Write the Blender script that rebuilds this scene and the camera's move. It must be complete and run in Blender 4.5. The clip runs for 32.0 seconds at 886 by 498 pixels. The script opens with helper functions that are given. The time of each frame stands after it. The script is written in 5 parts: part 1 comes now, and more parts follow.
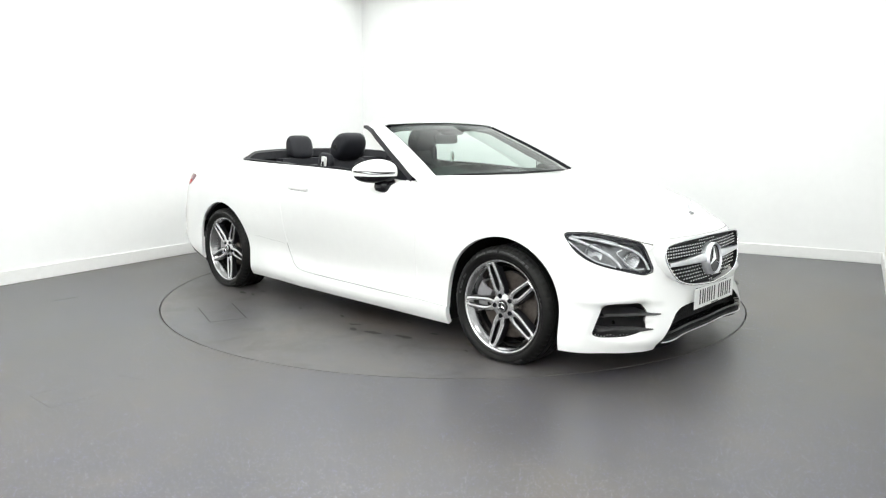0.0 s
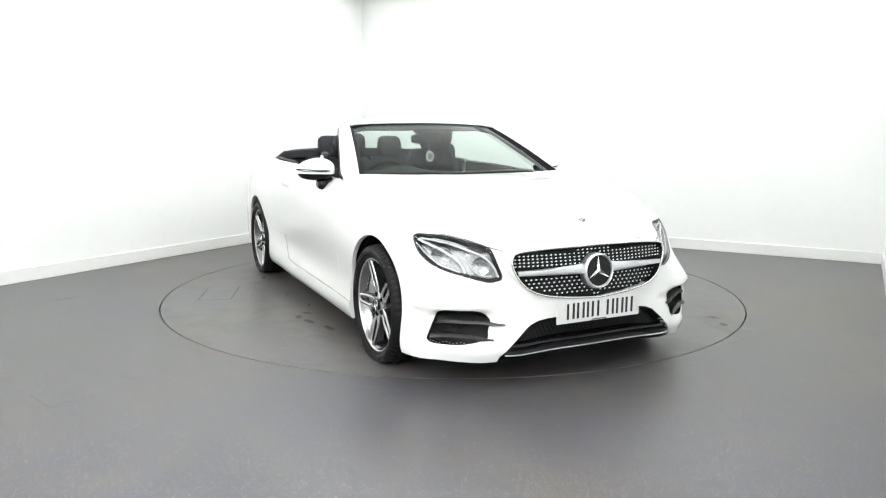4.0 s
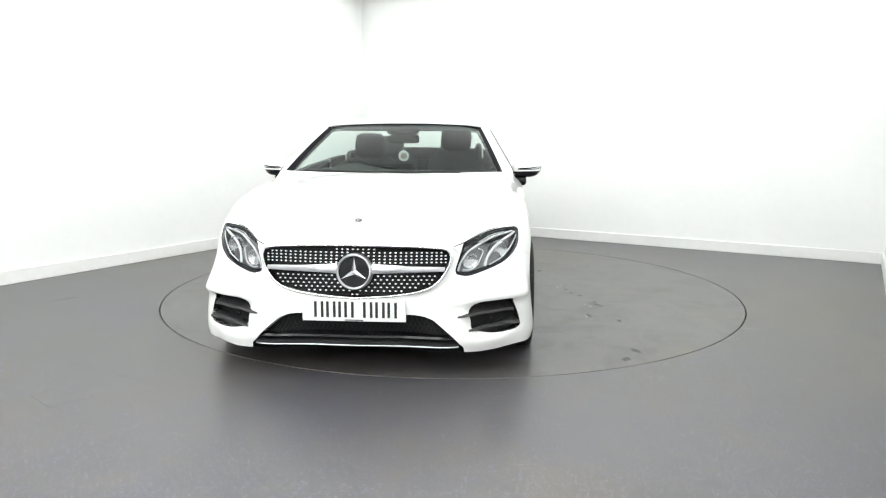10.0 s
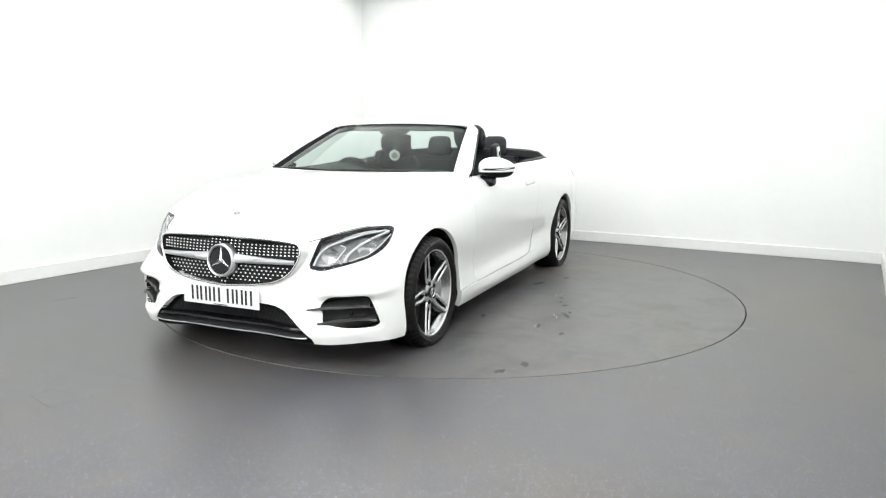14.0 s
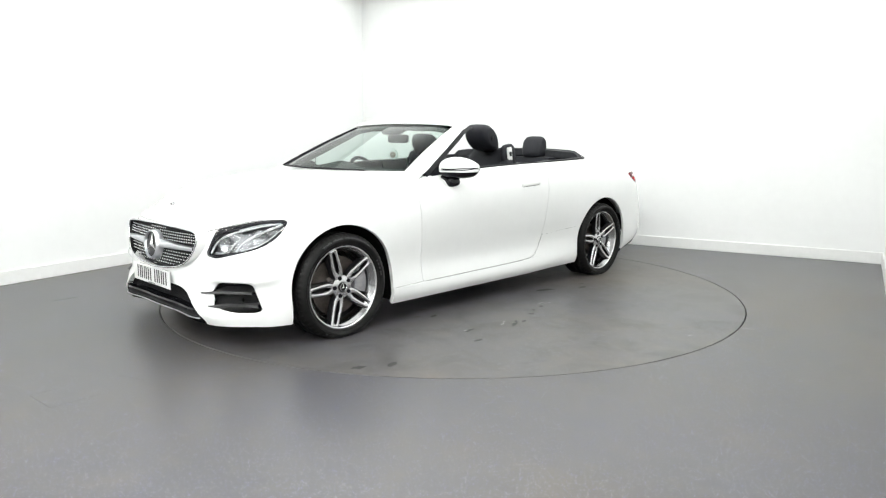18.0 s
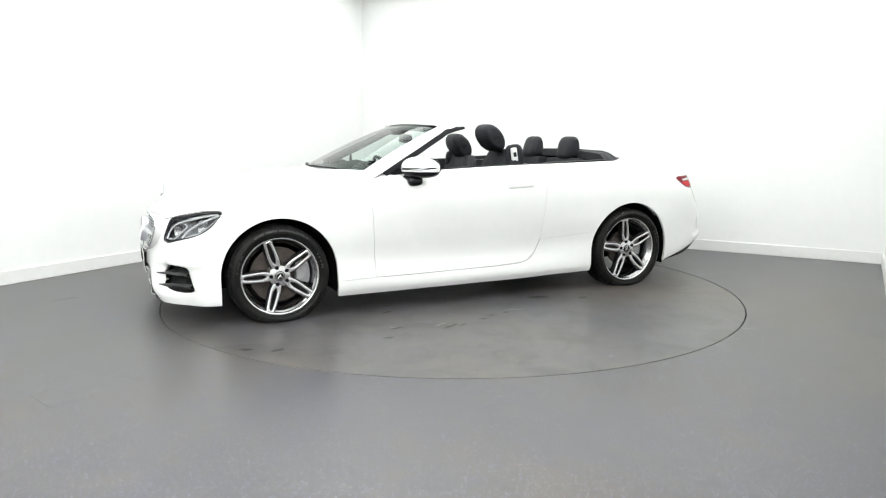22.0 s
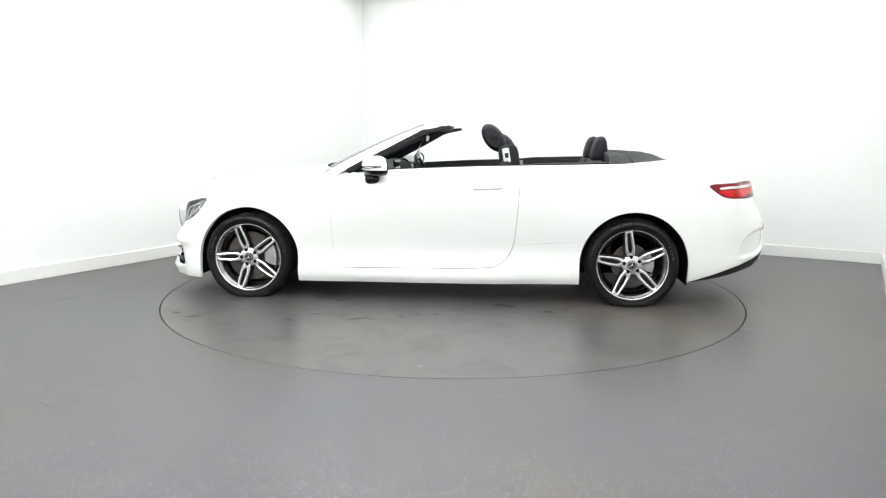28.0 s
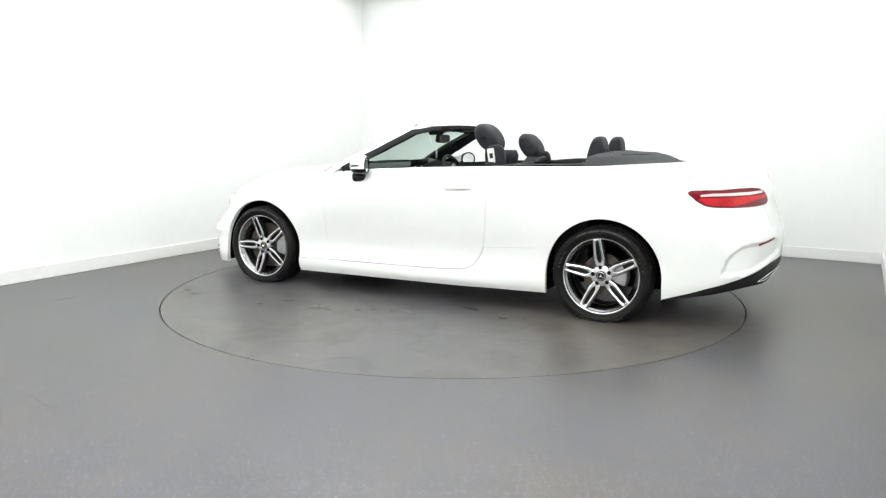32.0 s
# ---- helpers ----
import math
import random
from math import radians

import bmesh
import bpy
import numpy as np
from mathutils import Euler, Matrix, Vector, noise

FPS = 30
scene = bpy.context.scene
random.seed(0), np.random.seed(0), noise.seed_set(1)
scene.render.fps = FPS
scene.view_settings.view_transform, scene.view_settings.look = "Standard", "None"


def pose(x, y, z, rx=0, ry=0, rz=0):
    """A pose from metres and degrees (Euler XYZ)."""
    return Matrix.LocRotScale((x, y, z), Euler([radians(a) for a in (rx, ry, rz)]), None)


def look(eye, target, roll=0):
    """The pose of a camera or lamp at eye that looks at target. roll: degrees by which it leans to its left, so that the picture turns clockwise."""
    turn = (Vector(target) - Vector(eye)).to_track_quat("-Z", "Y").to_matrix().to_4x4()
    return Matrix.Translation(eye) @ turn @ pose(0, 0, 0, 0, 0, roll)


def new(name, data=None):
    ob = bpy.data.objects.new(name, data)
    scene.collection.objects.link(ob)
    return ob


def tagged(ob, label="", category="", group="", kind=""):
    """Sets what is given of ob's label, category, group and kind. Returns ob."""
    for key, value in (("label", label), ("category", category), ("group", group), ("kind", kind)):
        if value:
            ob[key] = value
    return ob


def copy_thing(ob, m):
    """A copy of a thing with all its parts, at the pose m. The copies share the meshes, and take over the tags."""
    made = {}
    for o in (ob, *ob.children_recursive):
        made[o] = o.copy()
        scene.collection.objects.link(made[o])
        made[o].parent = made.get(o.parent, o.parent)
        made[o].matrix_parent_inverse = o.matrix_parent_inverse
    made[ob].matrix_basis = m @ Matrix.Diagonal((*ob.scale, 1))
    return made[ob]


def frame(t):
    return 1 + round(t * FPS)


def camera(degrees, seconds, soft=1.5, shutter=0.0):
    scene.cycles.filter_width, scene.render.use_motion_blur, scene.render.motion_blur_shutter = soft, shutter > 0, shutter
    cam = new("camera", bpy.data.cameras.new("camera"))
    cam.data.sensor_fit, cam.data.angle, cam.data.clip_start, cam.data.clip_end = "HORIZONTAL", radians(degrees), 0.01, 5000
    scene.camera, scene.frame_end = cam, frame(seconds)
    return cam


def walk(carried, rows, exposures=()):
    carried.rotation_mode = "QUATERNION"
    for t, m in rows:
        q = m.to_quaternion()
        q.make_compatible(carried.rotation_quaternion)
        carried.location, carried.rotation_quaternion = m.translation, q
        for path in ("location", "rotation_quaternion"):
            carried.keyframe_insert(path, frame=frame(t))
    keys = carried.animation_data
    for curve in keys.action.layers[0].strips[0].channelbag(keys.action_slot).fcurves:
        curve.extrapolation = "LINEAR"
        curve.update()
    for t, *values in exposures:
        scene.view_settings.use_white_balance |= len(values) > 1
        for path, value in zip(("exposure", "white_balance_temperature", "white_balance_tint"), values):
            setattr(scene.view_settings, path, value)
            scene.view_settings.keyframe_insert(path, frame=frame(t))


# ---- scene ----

# ---- camera, standing still before the turntable ----
cam = camera(64.25, 32.0, soft=1.2)
EYE = (0.0, -5.698, 1.225)
AIM = (-0.01234, -4.7106, 1.0673)
walk(cam, [(0.0, look(EYE, AIM, 0.19)), (32.0, look(EYE, AIM, 0.19))], [(0.0, 0.06, 6500, 10), (32.0, 0.06, 6500, 10)])

# ---- world: the room is closed, so only a faint grey is left outside ----
world = bpy.data.worlds.new("world")
scene.world = world
world.use_nodes = True
world.node_tree.nodes["Background"].inputs[0].default_value = (0.8, 0.85, 0.9, 1)
world.node_tree.nodes["Background"].inputs[1].default_value = 0.3
PANEL_GLOW = 7.6     # strength of the unseen fill panels added at the near end
TILE_GLOW = 2.22     # strength of the even, unseen light ceiling added over the turntable

# ---- materials ----
def material(name, colour, rough=0.5, metal=0.0, **more):
    m = bpy.data.materials.new(name)
    m.use_nodes = True
    b = m.node_tree.nodes["Principled BSDF"]
    b.inputs["Base Color"].default_value = (*colour, 1)
    b.inputs["Roughness"].default_value = rough
    b.inputs["Metallic"].default_value = metal
    for key, value in more.items():
        b.inputs[key.replace("_", " ")].default_value = value
    return m


def nodes_of(m):
    t = m.node_tree
    return t.nodes, t.links, t.nodes["Principled BSDF"]


def add(nodes, kind, **values):
    n = nodes.new(kind)
    for key, value in values.items():
        n.inputs[key].default_value = value
    return n


def ramp(nodes, stops):
    r = nodes.new("ShaderNodeValToRGB")
    e = r.color_ramp.elements
    while len(e) < len(stops):
        e.new(0.5)
    for el, (p, c) in zip(e, stops):
        el.position, el.color = p, (*c, 1)
    return r


def mottled(name, dark, light, scale, rough=0.5, metal=0.0, bump=0.0, bump_scale=200.0, rough_to=None, **more):
    """Two scales of noise in the colour, fine relief, and wear in the gloss."""
    m = material(name, light, rough, metal, **more)
    n, l, b = nodes_of(m)
    tc = n.new("ShaderNodeTexCoord")
    n1 = add(n, "ShaderNodeTexNoise", Scale=scale, Detail=6.0, Roughness=0.6)
    n2 = add(n, "ShaderNodeTexNoise", Scale=scale * 9, Detail=3.0)
    mix = n.new("ShaderNodeMath")
    mix.operation = "MULTIPLY_ADD"
    mix.inputs[1].default_value = 0.35
    for k in (n1, n2):
        l.new(tc.outputs["Object"], k.inputs["Vector"])
    sub = n.new("ShaderNodeMath")
    sub.operation = "MULTIPLY"
    sub.inputs[1].default_value = 0.65
    l.new(n1.outputs["Fac"], sub.inputs[0])
    l.new(n2.outputs["Fac"], mix.inputs[0])
    l.new(sub.outputs[0], mix.inputs[2])
    r = ramp(n, [(0.35, dark), (0.65, light)])
    l.new(mix.outputs[0], r.inputs[0])
    l.new(r.outputs[0], b.inputs["Base Color"])
    if rough_to is not None:
        mr = add(n, "ShaderNodeMapRange", **{"From Min": 0.35, "From Max": 0.65, "To Min": rough, "To Max": rough_to})
        l.new(n1.outputs["Fac"], mr.inputs["Value"])
        l.new(mr.outputs[0], b.inputs["Roughness"])
    if bump:
        n3 = add(n, "ShaderNodeTexNoise", Scale=bump_scale, Detail=2.0)
        l.new(tc.outputs["Object"], n3.inputs["Vector"])
        bp = add(n, "ShaderNodeBump", Strength=bump, Distance=0.002)
        l.new(n3.outputs["Fac"], bp.inputs["Height"])
        l.new(bp.outputs[0], b.inputs["Normal"])
    return m


def glowing(name, colour, strength):
    m = material(name, colour, 0.6)
    b = m.node_tree.nodes["Principled BSDF"]
    b.inputs["Emission Color"].default_value = (*colour, 1)
    b.inputs["Emission Strength"].default_value = strength
    return m


def floor_material(name, worn=0.0):
    """Grey safety vinyl: cloudy gloss, pale mineral flecks, faint brown staining."""
    pale = 1 + .22 * worn           # the turntable's sheet is worn paler
    m = material(name, (0.14, 0.14, 0.14), 0.3, Specular_IOR_Level=0.52)
    n, l, b = nodes_of(m)
    tc = n.new("ShaderNodeTexCoord")
    big = add(n, "ShaderNodeTexNoise", Scale=0.9, Detail=3.0, Roughness=0.5)
    fine = add(n, "ShaderNodeTexNoise", Scale=160.0, Detail=3.0)
    cells = add(n, "ShaderNodeTexVoronoi", Scale=240.0)
    patch = add(n, "ShaderNodeTexNoise", Scale=7.0, Detail=7.0, Roughness=0.75)
    for k in (big, fine, cells, patch):
        l.new(tc.outputs["Object"], k.inputs["Vector"])
    base = ramp(n, [(0.25, (0.066 * pale, 0.063 * pale, 0.0625 * pale)), (0.5, (0.079 * pale, 0.0754 * pale, 0.0737 * pale)), (0.75, (0.091 * pale, 0.0849 * pale, 0.0804 * pale))])
    l.new(big.outputs["Fac"], base.inputs[0])
    # broad cool and brownish staining, and on the worn sheet darker tyre dirt
    tone = add(n, "ShaderNodeTexNoise", Scale=0.55, Detail=4.0, Roughness=0.55)
    dirt = add(n, "ShaderNodeTexNoise", Scale=3.4, Detail=7.0, Roughness=0.7, Distortion=0.8)
    for k in (tone, dirt):
        l.new(tc.outputs["Object"], k.inputs["Vector"])
    cast = ramp(n, [(0.36, (0.93, 0.96, 1.06)), (0.52, (1.0, 1.0, 1.0)), (0.66, (1.10, 1.02, 0.90))])
    l.new(tone.outputs["Fac"], cast.inputs[0])
    soil = ramp(n, [(0.36, (1 - .30 * worn, 1 - .32 * worn, 1 - .35 * worn)), (0.52, (1.0, 1.0, 1.0)), (0.74, (1.06, 1.04, 1.0))])
    l.new(dirt.outputs["Fac"], soil.inputs[0])
    first, second = n.new("ShaderNodeVectorMath"), n.new("ShaderNodeVectorMath")
    first.operation = second.operation = "MULTIPLY"
    l.new(base.outputs[0], first.inputs[0])
    l.new(cast.outputs[0], first.inputs[1])
    l.new(first.outputs[0], second.inputs[0])
    l.new(soil.outputs[0], second.inputs[1])
    grain = add(n, "ShaderNodeMapRange", **{"From Min": 0.3, "From Max": 0.7, "To Min": 0.70, "To Max": 1.30})
    l.new(fine.outputs["Fac"], grain.inputs["Value"])
    mul = n.new("ShaderNodeVectorMath")
    mul.operation = "SCALE"
    l.new(second.outputs[0], mul.inputs[0])
    l.new(grain.outputs[0], mul.inputs["Scale"])
    # flecks: a few cells out of many, small round cores
    pick = n.new("ShaderNodeSeparateColor")
    l.new(cells.outputs["Color"], pick.inputs[0])
    few = n.new("ShaderNodeMath")
    few.operation = "GREATER_THAN"
    few.inputs[1].default_value = 0.83
    l.new(pick.outputs[0], few.inputs[0])
    core = n.new("ShaderNodeMath")
    core.operation = "LESS_THAN"
    core.inputs[1].default_value = 0.29
    l.new(cells.outputs["Distance"], core.inputs[0])
    both = n.new("ShaderNodeMath")
    both.operation = "MULTIPLY"
    l.new(few.outputs[0], both.inputs[0])
    l.new(core.outputs[0], both.inputs[1])
    mixc = n.new("ShaderNodeMix")
    mixc.data_type = "RGBA"
    fade = n.new("ShaderNodeMath")
    fade.operation = "MULTIPLY"
    fade.inputs[1].default_value = 1.0 - 0.6 * worn
    l.new(both.outputs[0], fade.inputs[0])
    l.new(fade.outputs[0], mixc.inputs["Factor"])
    hue = ramp(n, [(0.30, (0.84, 0.84, 0.93)), (0.44, (0.95, 0.95, 1.0)), (0.55, (1.0, 0.99, 0.98)), (0.68, (1.16, 1.10, 1.02))])
    l.new(patch.outputs["Fac"], hue.inputs[0])
    tinted = n.new("ShaderNodeVectorMath")
    tinted.operation = "MULTIPLY"
    l.new(mul.outputs[0], tinted.inputs[0])
    l.new(hue.outputs[0], tinted.inputs[1])
    l.new(tinted.outputs[0], mixc.inputs[6])
    tint = ramp(n, [(0.0, (0.13, 0.13, 0.48)), (0.45, (0.34, 0.34, 0.66)), (0.75, (0.66, 0.67, 0.80)), (0.95, (0.60, 0.58, 0.62)), (1.0, (0.42, 0.30, 0.26))])
    l.new(pick.outputs[1], tint.inputs[0])
    l.new(tint.outputs[0], mixc.inputs[7])
    l.new(mixc.outputs[2], b.inputs["Base Color"])
    lumps = add(n, "ShaderNodeTexNoise", Scale=70.0, Detail=4.0, Roughness=0.65)
    l.new(tc.outputs["Object"], lumps.inputs["Vector"])
    relief = n.new("ShaderNodeMath")
    relief.operation = "MULTIPLY_ADD"
    relief.inputs[1].default_value = 1.6
    l.new(lumps.outputs["Fac"], relief.inputs[0])
    l.new(fine.outputs["Fac"], relief.inputs[2])
    worn_gloss = add(n, "ShaderNodeMapRange", **{"From Min": 0.3, "From Max": 0.7, "To Min": 0.34, "To Max": 0.41})
    l.new(big.outputs["Fac"], worn_gloss.inputs["Value"])
    l.new(worn_gloss.outputs[0], b.inputs["Roughness"])
    bp = add(n, "ShaderNodeBump", Strength=0.30 - 0.16 * worn, Distance=0.0006)
    l.new(relief.outputs[0], bp.inputs["Height"])
    l.new(bp.outputs[0], b.inputs["Normal"])
    return m


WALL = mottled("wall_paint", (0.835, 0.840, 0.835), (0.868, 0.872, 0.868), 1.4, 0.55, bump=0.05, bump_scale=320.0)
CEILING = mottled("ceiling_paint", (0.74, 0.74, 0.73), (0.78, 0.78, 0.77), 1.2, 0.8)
TRIM = mottled("white_gloss_trim", (0.78, 0.78, 0.77), (0.83, 0.83, 0.82), 3.0, 0.3)
FLOOR = floor_material("grey_vinyl")
FLOOR_WORN = floor_material("worn_grey_vinyl", 1.0)
EDGE = mottled("scuffed_metal_edge", (0.16, 0.155, 0.15), (0.30, 0.295, 0.285), 9.0, 0.45)
GAP = material("dark_gap", (0.012, 0.012, 0.012), 0.8)
TILE = glowing("light_tile", (0.975, 1.0, 0.975), TILE_GLOW)
LIGHT = glowing("panel_light", (0.98, 1.0, 0.97), PANEL_GLOW)
FRAME_WHITE = material("white_metal_frame", (0.8, 0.8, 0.8), 0.4)

# ---- building helpers ----
def mesh_of(name, verts, faces, mat, smooth=False, normals=None):
    me = bpy.data.meshes.new(name)
    me.from_pydata([tuple(v) for v in verts], [], [tuple(int(i) for i in f) for f in faces])
    if mat is not None:
        me.materials.append(mat)
    if smooth or normals is not None:
        me.polygons.foreach_set("use_smooth", [True] * len(me.polygons))
    if normals is not None:
        me.normals_split_custom_set_from_vertices([tuple(n) for n in normals])
    me.update()
    return me


def hang(name, me, parent=None, label="", at=None):
    ob = new(name, me)
    if parent is not None:
        ob.parent = parent
    if at is not None:
        ob.matrix_basis = at
    if label:
        tagged(ob, label)
    return ob


def part(name, bm, mat, parent, label="", smooth=False, at=None):
    me = bpy.data.meshes.new(name)
    bm.to_mesh(me)
    bm.free()
    me.materials.append(mat)
    if smooth:
        me.polygons.foreach_set("use_smooth", [True] * len(me.polygons))
        me.set_sharp_from_angle(angle=radians(35))
    return hang(name, me, parent, label, at)


def block(x0, x1, y0, y1, z0, z1, bevel=0.0, seg=2):
    bm = bmesh.new()
    bmesh.ops.create_cube(bm, size=1.0, matrix=Matrix.Translation(((x0 + x1) / 2, (y0 + y1) / 2, (z0 + z1) / 2)) @ Matrix.Diagonal((x1 - x0, y1 - y0, z1 - z0, 1)))
    if bevel:
        bmesh.ops.bevel(bm, geom=bm.edges[:], offset=bevel, segments=seg, affect="EDGES", profile=0.5)
    return bm


# ---- the room: u runs along the far wall, v from the far wall towards the camera ----
ROOM = Matrix(((-0.8695, -0.4940, 0, 4.235), (0.4940, -0.8695, 0, 1.173), (0, 0, 1, 0), (0, 0, 0, 1)))
WIDE, DEEP, HIGH = 6.30, 13.0, 3.13


def setting(name, bm, mat, label, parent=None):
    ob = part(name, bm, mat, parent, at=None if parent else ROOM.copy())
    return tagged(ob, label, kind="structure")


def disc_sheet(radius, hole, size):
    """A square sheet with a round hole for the turntable, centred on the origin."""
    n = 192
    vs, fs = [], []
    for i in range(n):
        a = 2 * math.pi * i / n
        c, s = math.cos(a), math.sin(a)
        k = size / max(abs(c), abs(s))
        vs += [(hole * c, hole * s, 0), (hole * c, hole * s, -0.03), (k * c, k * s, 0)]
    for i in range(n):
        j = (i + 1) % n
        fs += [(3 * i, 3 * i + 2, 3 * j + 2, 3 * j), (3 * i + 1, 3 * i, 3 * j, 3 * j + 1)]
    return vs, fs


RING = 2.232
vs, fs = disc_sheet(RING, RING + 0.0095, 14.0)
floor = tagged(hang("floor", mesh_of("floor", vs, fs, FLOOR)), "worn grey speckled vinyl floor with a soft gloss", kind="structure")
pit = part("floor_pit", block(-2.4, 2.4, -2.4, 2.4, -0.08, -0.05), GAP, None)
tagged(pit, "dark pit below the turntable joint", kind="structure")

setting("wall_far", block(-0.2, WIDE + 0.2, -0.2, 0.0, -0.05, HIGH + 0.1), WALL, "plain white painted studio wall")
setting("wall_side_a", block(-0.2, 0.0, 0.0, DEEP, -0.05, HIGH + 0.1), WALL, "plain white painted studio wall")
setting("wall_side_b", block(WIDE, WIDE + 0.2, 0.0, DEEP, -0.05, HIGH + 0.1), WALL, "plain white painted studio wall")
setting("wall_back", block(-0.2, WIDE + 0.2, DEEP, DEEP + 0.2, -0.05, HIGH + 0.1), WALL, "plain white painted studio wall")
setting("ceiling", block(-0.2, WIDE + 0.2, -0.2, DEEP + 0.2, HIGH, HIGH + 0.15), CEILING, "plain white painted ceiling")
for name, box in (("baseboard_far", (0.018, WIDE - 0.018, 0.0, 0.018)), ("baseboard_side_a", (0.0, 0.018, 0.0, DEEP)),
                  ("baseboard_side_b", (WIDE - 0.018, WIDE, 0.0, DEEP))):
    setting(name, block(*box, 0.0, 0.115, 0.004), TRIM, "white painted skirting board")

# unseen fill lights added on the ceiling: square panels over the near end of the room
def ceiling_light(at, a, b, label, glow, group):
    """A white frame with a glowing diffuser, a by b metres."""
    ob = new("ceiling_light")
    tagged(ob, label, "ceiling light", group)
    e = .0015
    for x0, x1, y0, y1 in ((-a / 2 - e, a / 2 + e, -b / 2 - e, -b / 2), (-a / 2 - e, a / 2 + e, b / 2, b / 2 + e), (-a / 2 - e, -a / 2, -b / 2, b / 2), (a / 2, a / 2 + e, -b / 2, b / 2)):
        part("panel_edge", block(x0, x1, y0, y1, -0.038, -0.001), FRAME_WHITE, ob)
    part("diffuser", block(-a / 2 + .002, a / 2 - .002, -b / 2 + .002, b / 2 - .002, -0.044, -0.03), glow, ob, "glowing white diffuser")
    ob.matrix_basis = at
    return ob


broad = ceiling_light(ROOM @ pose(0.85, 7.4, HIGH), 1.2, 1.2, "square white light panel on the ceiling", LIGHT, "ceiling light panels")
for u, v in [(2.35, 7.4), (3.85, 7.4)] + [(u, v) for v in (8.9, 10.4, 11.9) for u in (0.85, 2.35, 3.85)]:
    copy_thing(broad, ROOM @ pose(u, v, HIGH))

# glowing tiles added out of view, for even light over the turntable
tile = ceiling_light(ROOM @ pose(.95, .95, HIGH), 1.4635, 1.3165, "softly glowing tile of the light ceiling", TILE, "light ceiling tiles")
for i in range(4):
    for j in range(4):
        if i or j:
            copy_thing(tile, ROOM @ pose(.95 + 1.467 * i, .95 + 1.32 * j, HIGH))

# turntable
tt = new("turntable")
tagged(tt, "round grey vinyl-covered turntable flush with the floor", "turntable")
n = 192
vs = [(0, 0, 0)] + [(RING * math.cos(2 * math.pi * i / n), RING * math.sin(2 * math.pi * i / n), 0) for i in range(n)]
vs += [(x, y, -0.03) for x, y, _ in vs[1:]]
fs = [(0, 1 + i, 1 + (i + 1) % n) for i in range(n)] + [(1 + i, 1 + n + i, 1 + n + (i + 1) % n, 1 + (i + 1) % n) for i in range(n)]
hang("turntable_top", mesh_of("turntable_top", vs, fs, FLOOR_WORN), tt)
vs = [(RING * k * math.cos(2 * math.pi * i / n), RING * k * math.sin(2 * math.pi * i / n), z) for k, z in ((1.0004, -.0008), (1.0004, -.012)) for i in range(n)]
hang("edge_strip", mesh_of("edge_strip", vs, [(i, n + i, n + (i + 1) % n, (i + 1) % n) for i in range(n)], EDGE), tt, "scuffed metal edge of the turntable")


# ---- scuffs and water drops that turn with the turntable ----
MARK = mottled("dark_scuff", (0.007, 0.0067, 0.0065), (0.024, 0.0225, 0.021), 60.0, 0.45)
RUST = mottled("brown_dirt", (0.075, 0.060, 0.046), (0.105, 0.090, 0.070), 30.0, 0.5)
PALE = mottled("pale_scuff", (0.30, 0.30, 0.29), (0.36, 0.36, 0.35), 30.0, 0.5)
GROOVE = material("cut_joint", (0.035, 0.033, 0.031), 0.6)
rng = random.Random(5)


def blot(cx, cy, a, b, turn_, mat, parent, name, z=0.0012):
    n = 18
    c, s = math.cos(turn_), math.sin(turn_)
    V = [(cx, cy, z)]
    for i in range(n):
        q = 2 * math.pi * i / n
        k = 1 + rng.uniform(-.35, .35)
        u, w = a * k * math.cos(q), b * k * math.sin(q)
        V.append((cx + u * c - w * s, cy + u * s + w * c, z))
    return hang(name, mesh_of(name, V, [(0, 1 + i, 1 + (i + 1) % n) for i in range(n)], mat), parent)


def strip(name, pts, w, mat, parent, z):
    """A thin line lying on the floor."""
    P = [Vector((x, y, z)) for x, y in pts]
    V, F = [], []
    for i, p in enumerate(P):
        d = (P[min(i + 1, len(P) - 1)] - P[max(i - 1, 0)]).normalized()
        n = Vector((-d.y, d.x, 0)) * w / 2
        V += [p + n, p - n]
    for i in range(len(P) - 1):
        F.append((2 * i, 2 * i + 1, 2 * i + 3, 2 * i + 2))
    return hang(name, mesh_of(name, V, F, mat), parent)


for pts in (((-2.977, -.599), (-2.857, -.455)), ((-2.004, -2.522), (-1.816, -2.674)), ((-1.816, -2.672), (-1.676, -2.487)), ((-1.925, -2.424), (-2.0, -2.52)), ((-1.719, -2.227), (-1.553, -2.292))):
    strip("joint_line", pts, .012 if pts[0][0] < -2.5 else .003, GROOVE, floor, .0012)
strip("joint_line", ((1.905, -1.235), (1.955, -1.262)), .008, PALE, floor, .0012)
for pts in (((-.39, -1.945), (-.323, -1.715)), ((-.323, -1.715), (-.775, -1.56)), ((-.825, -1.80), (-.40, -1.94))):
    strip("joint_line", pts, .007, GROOVE, tt, .0012)
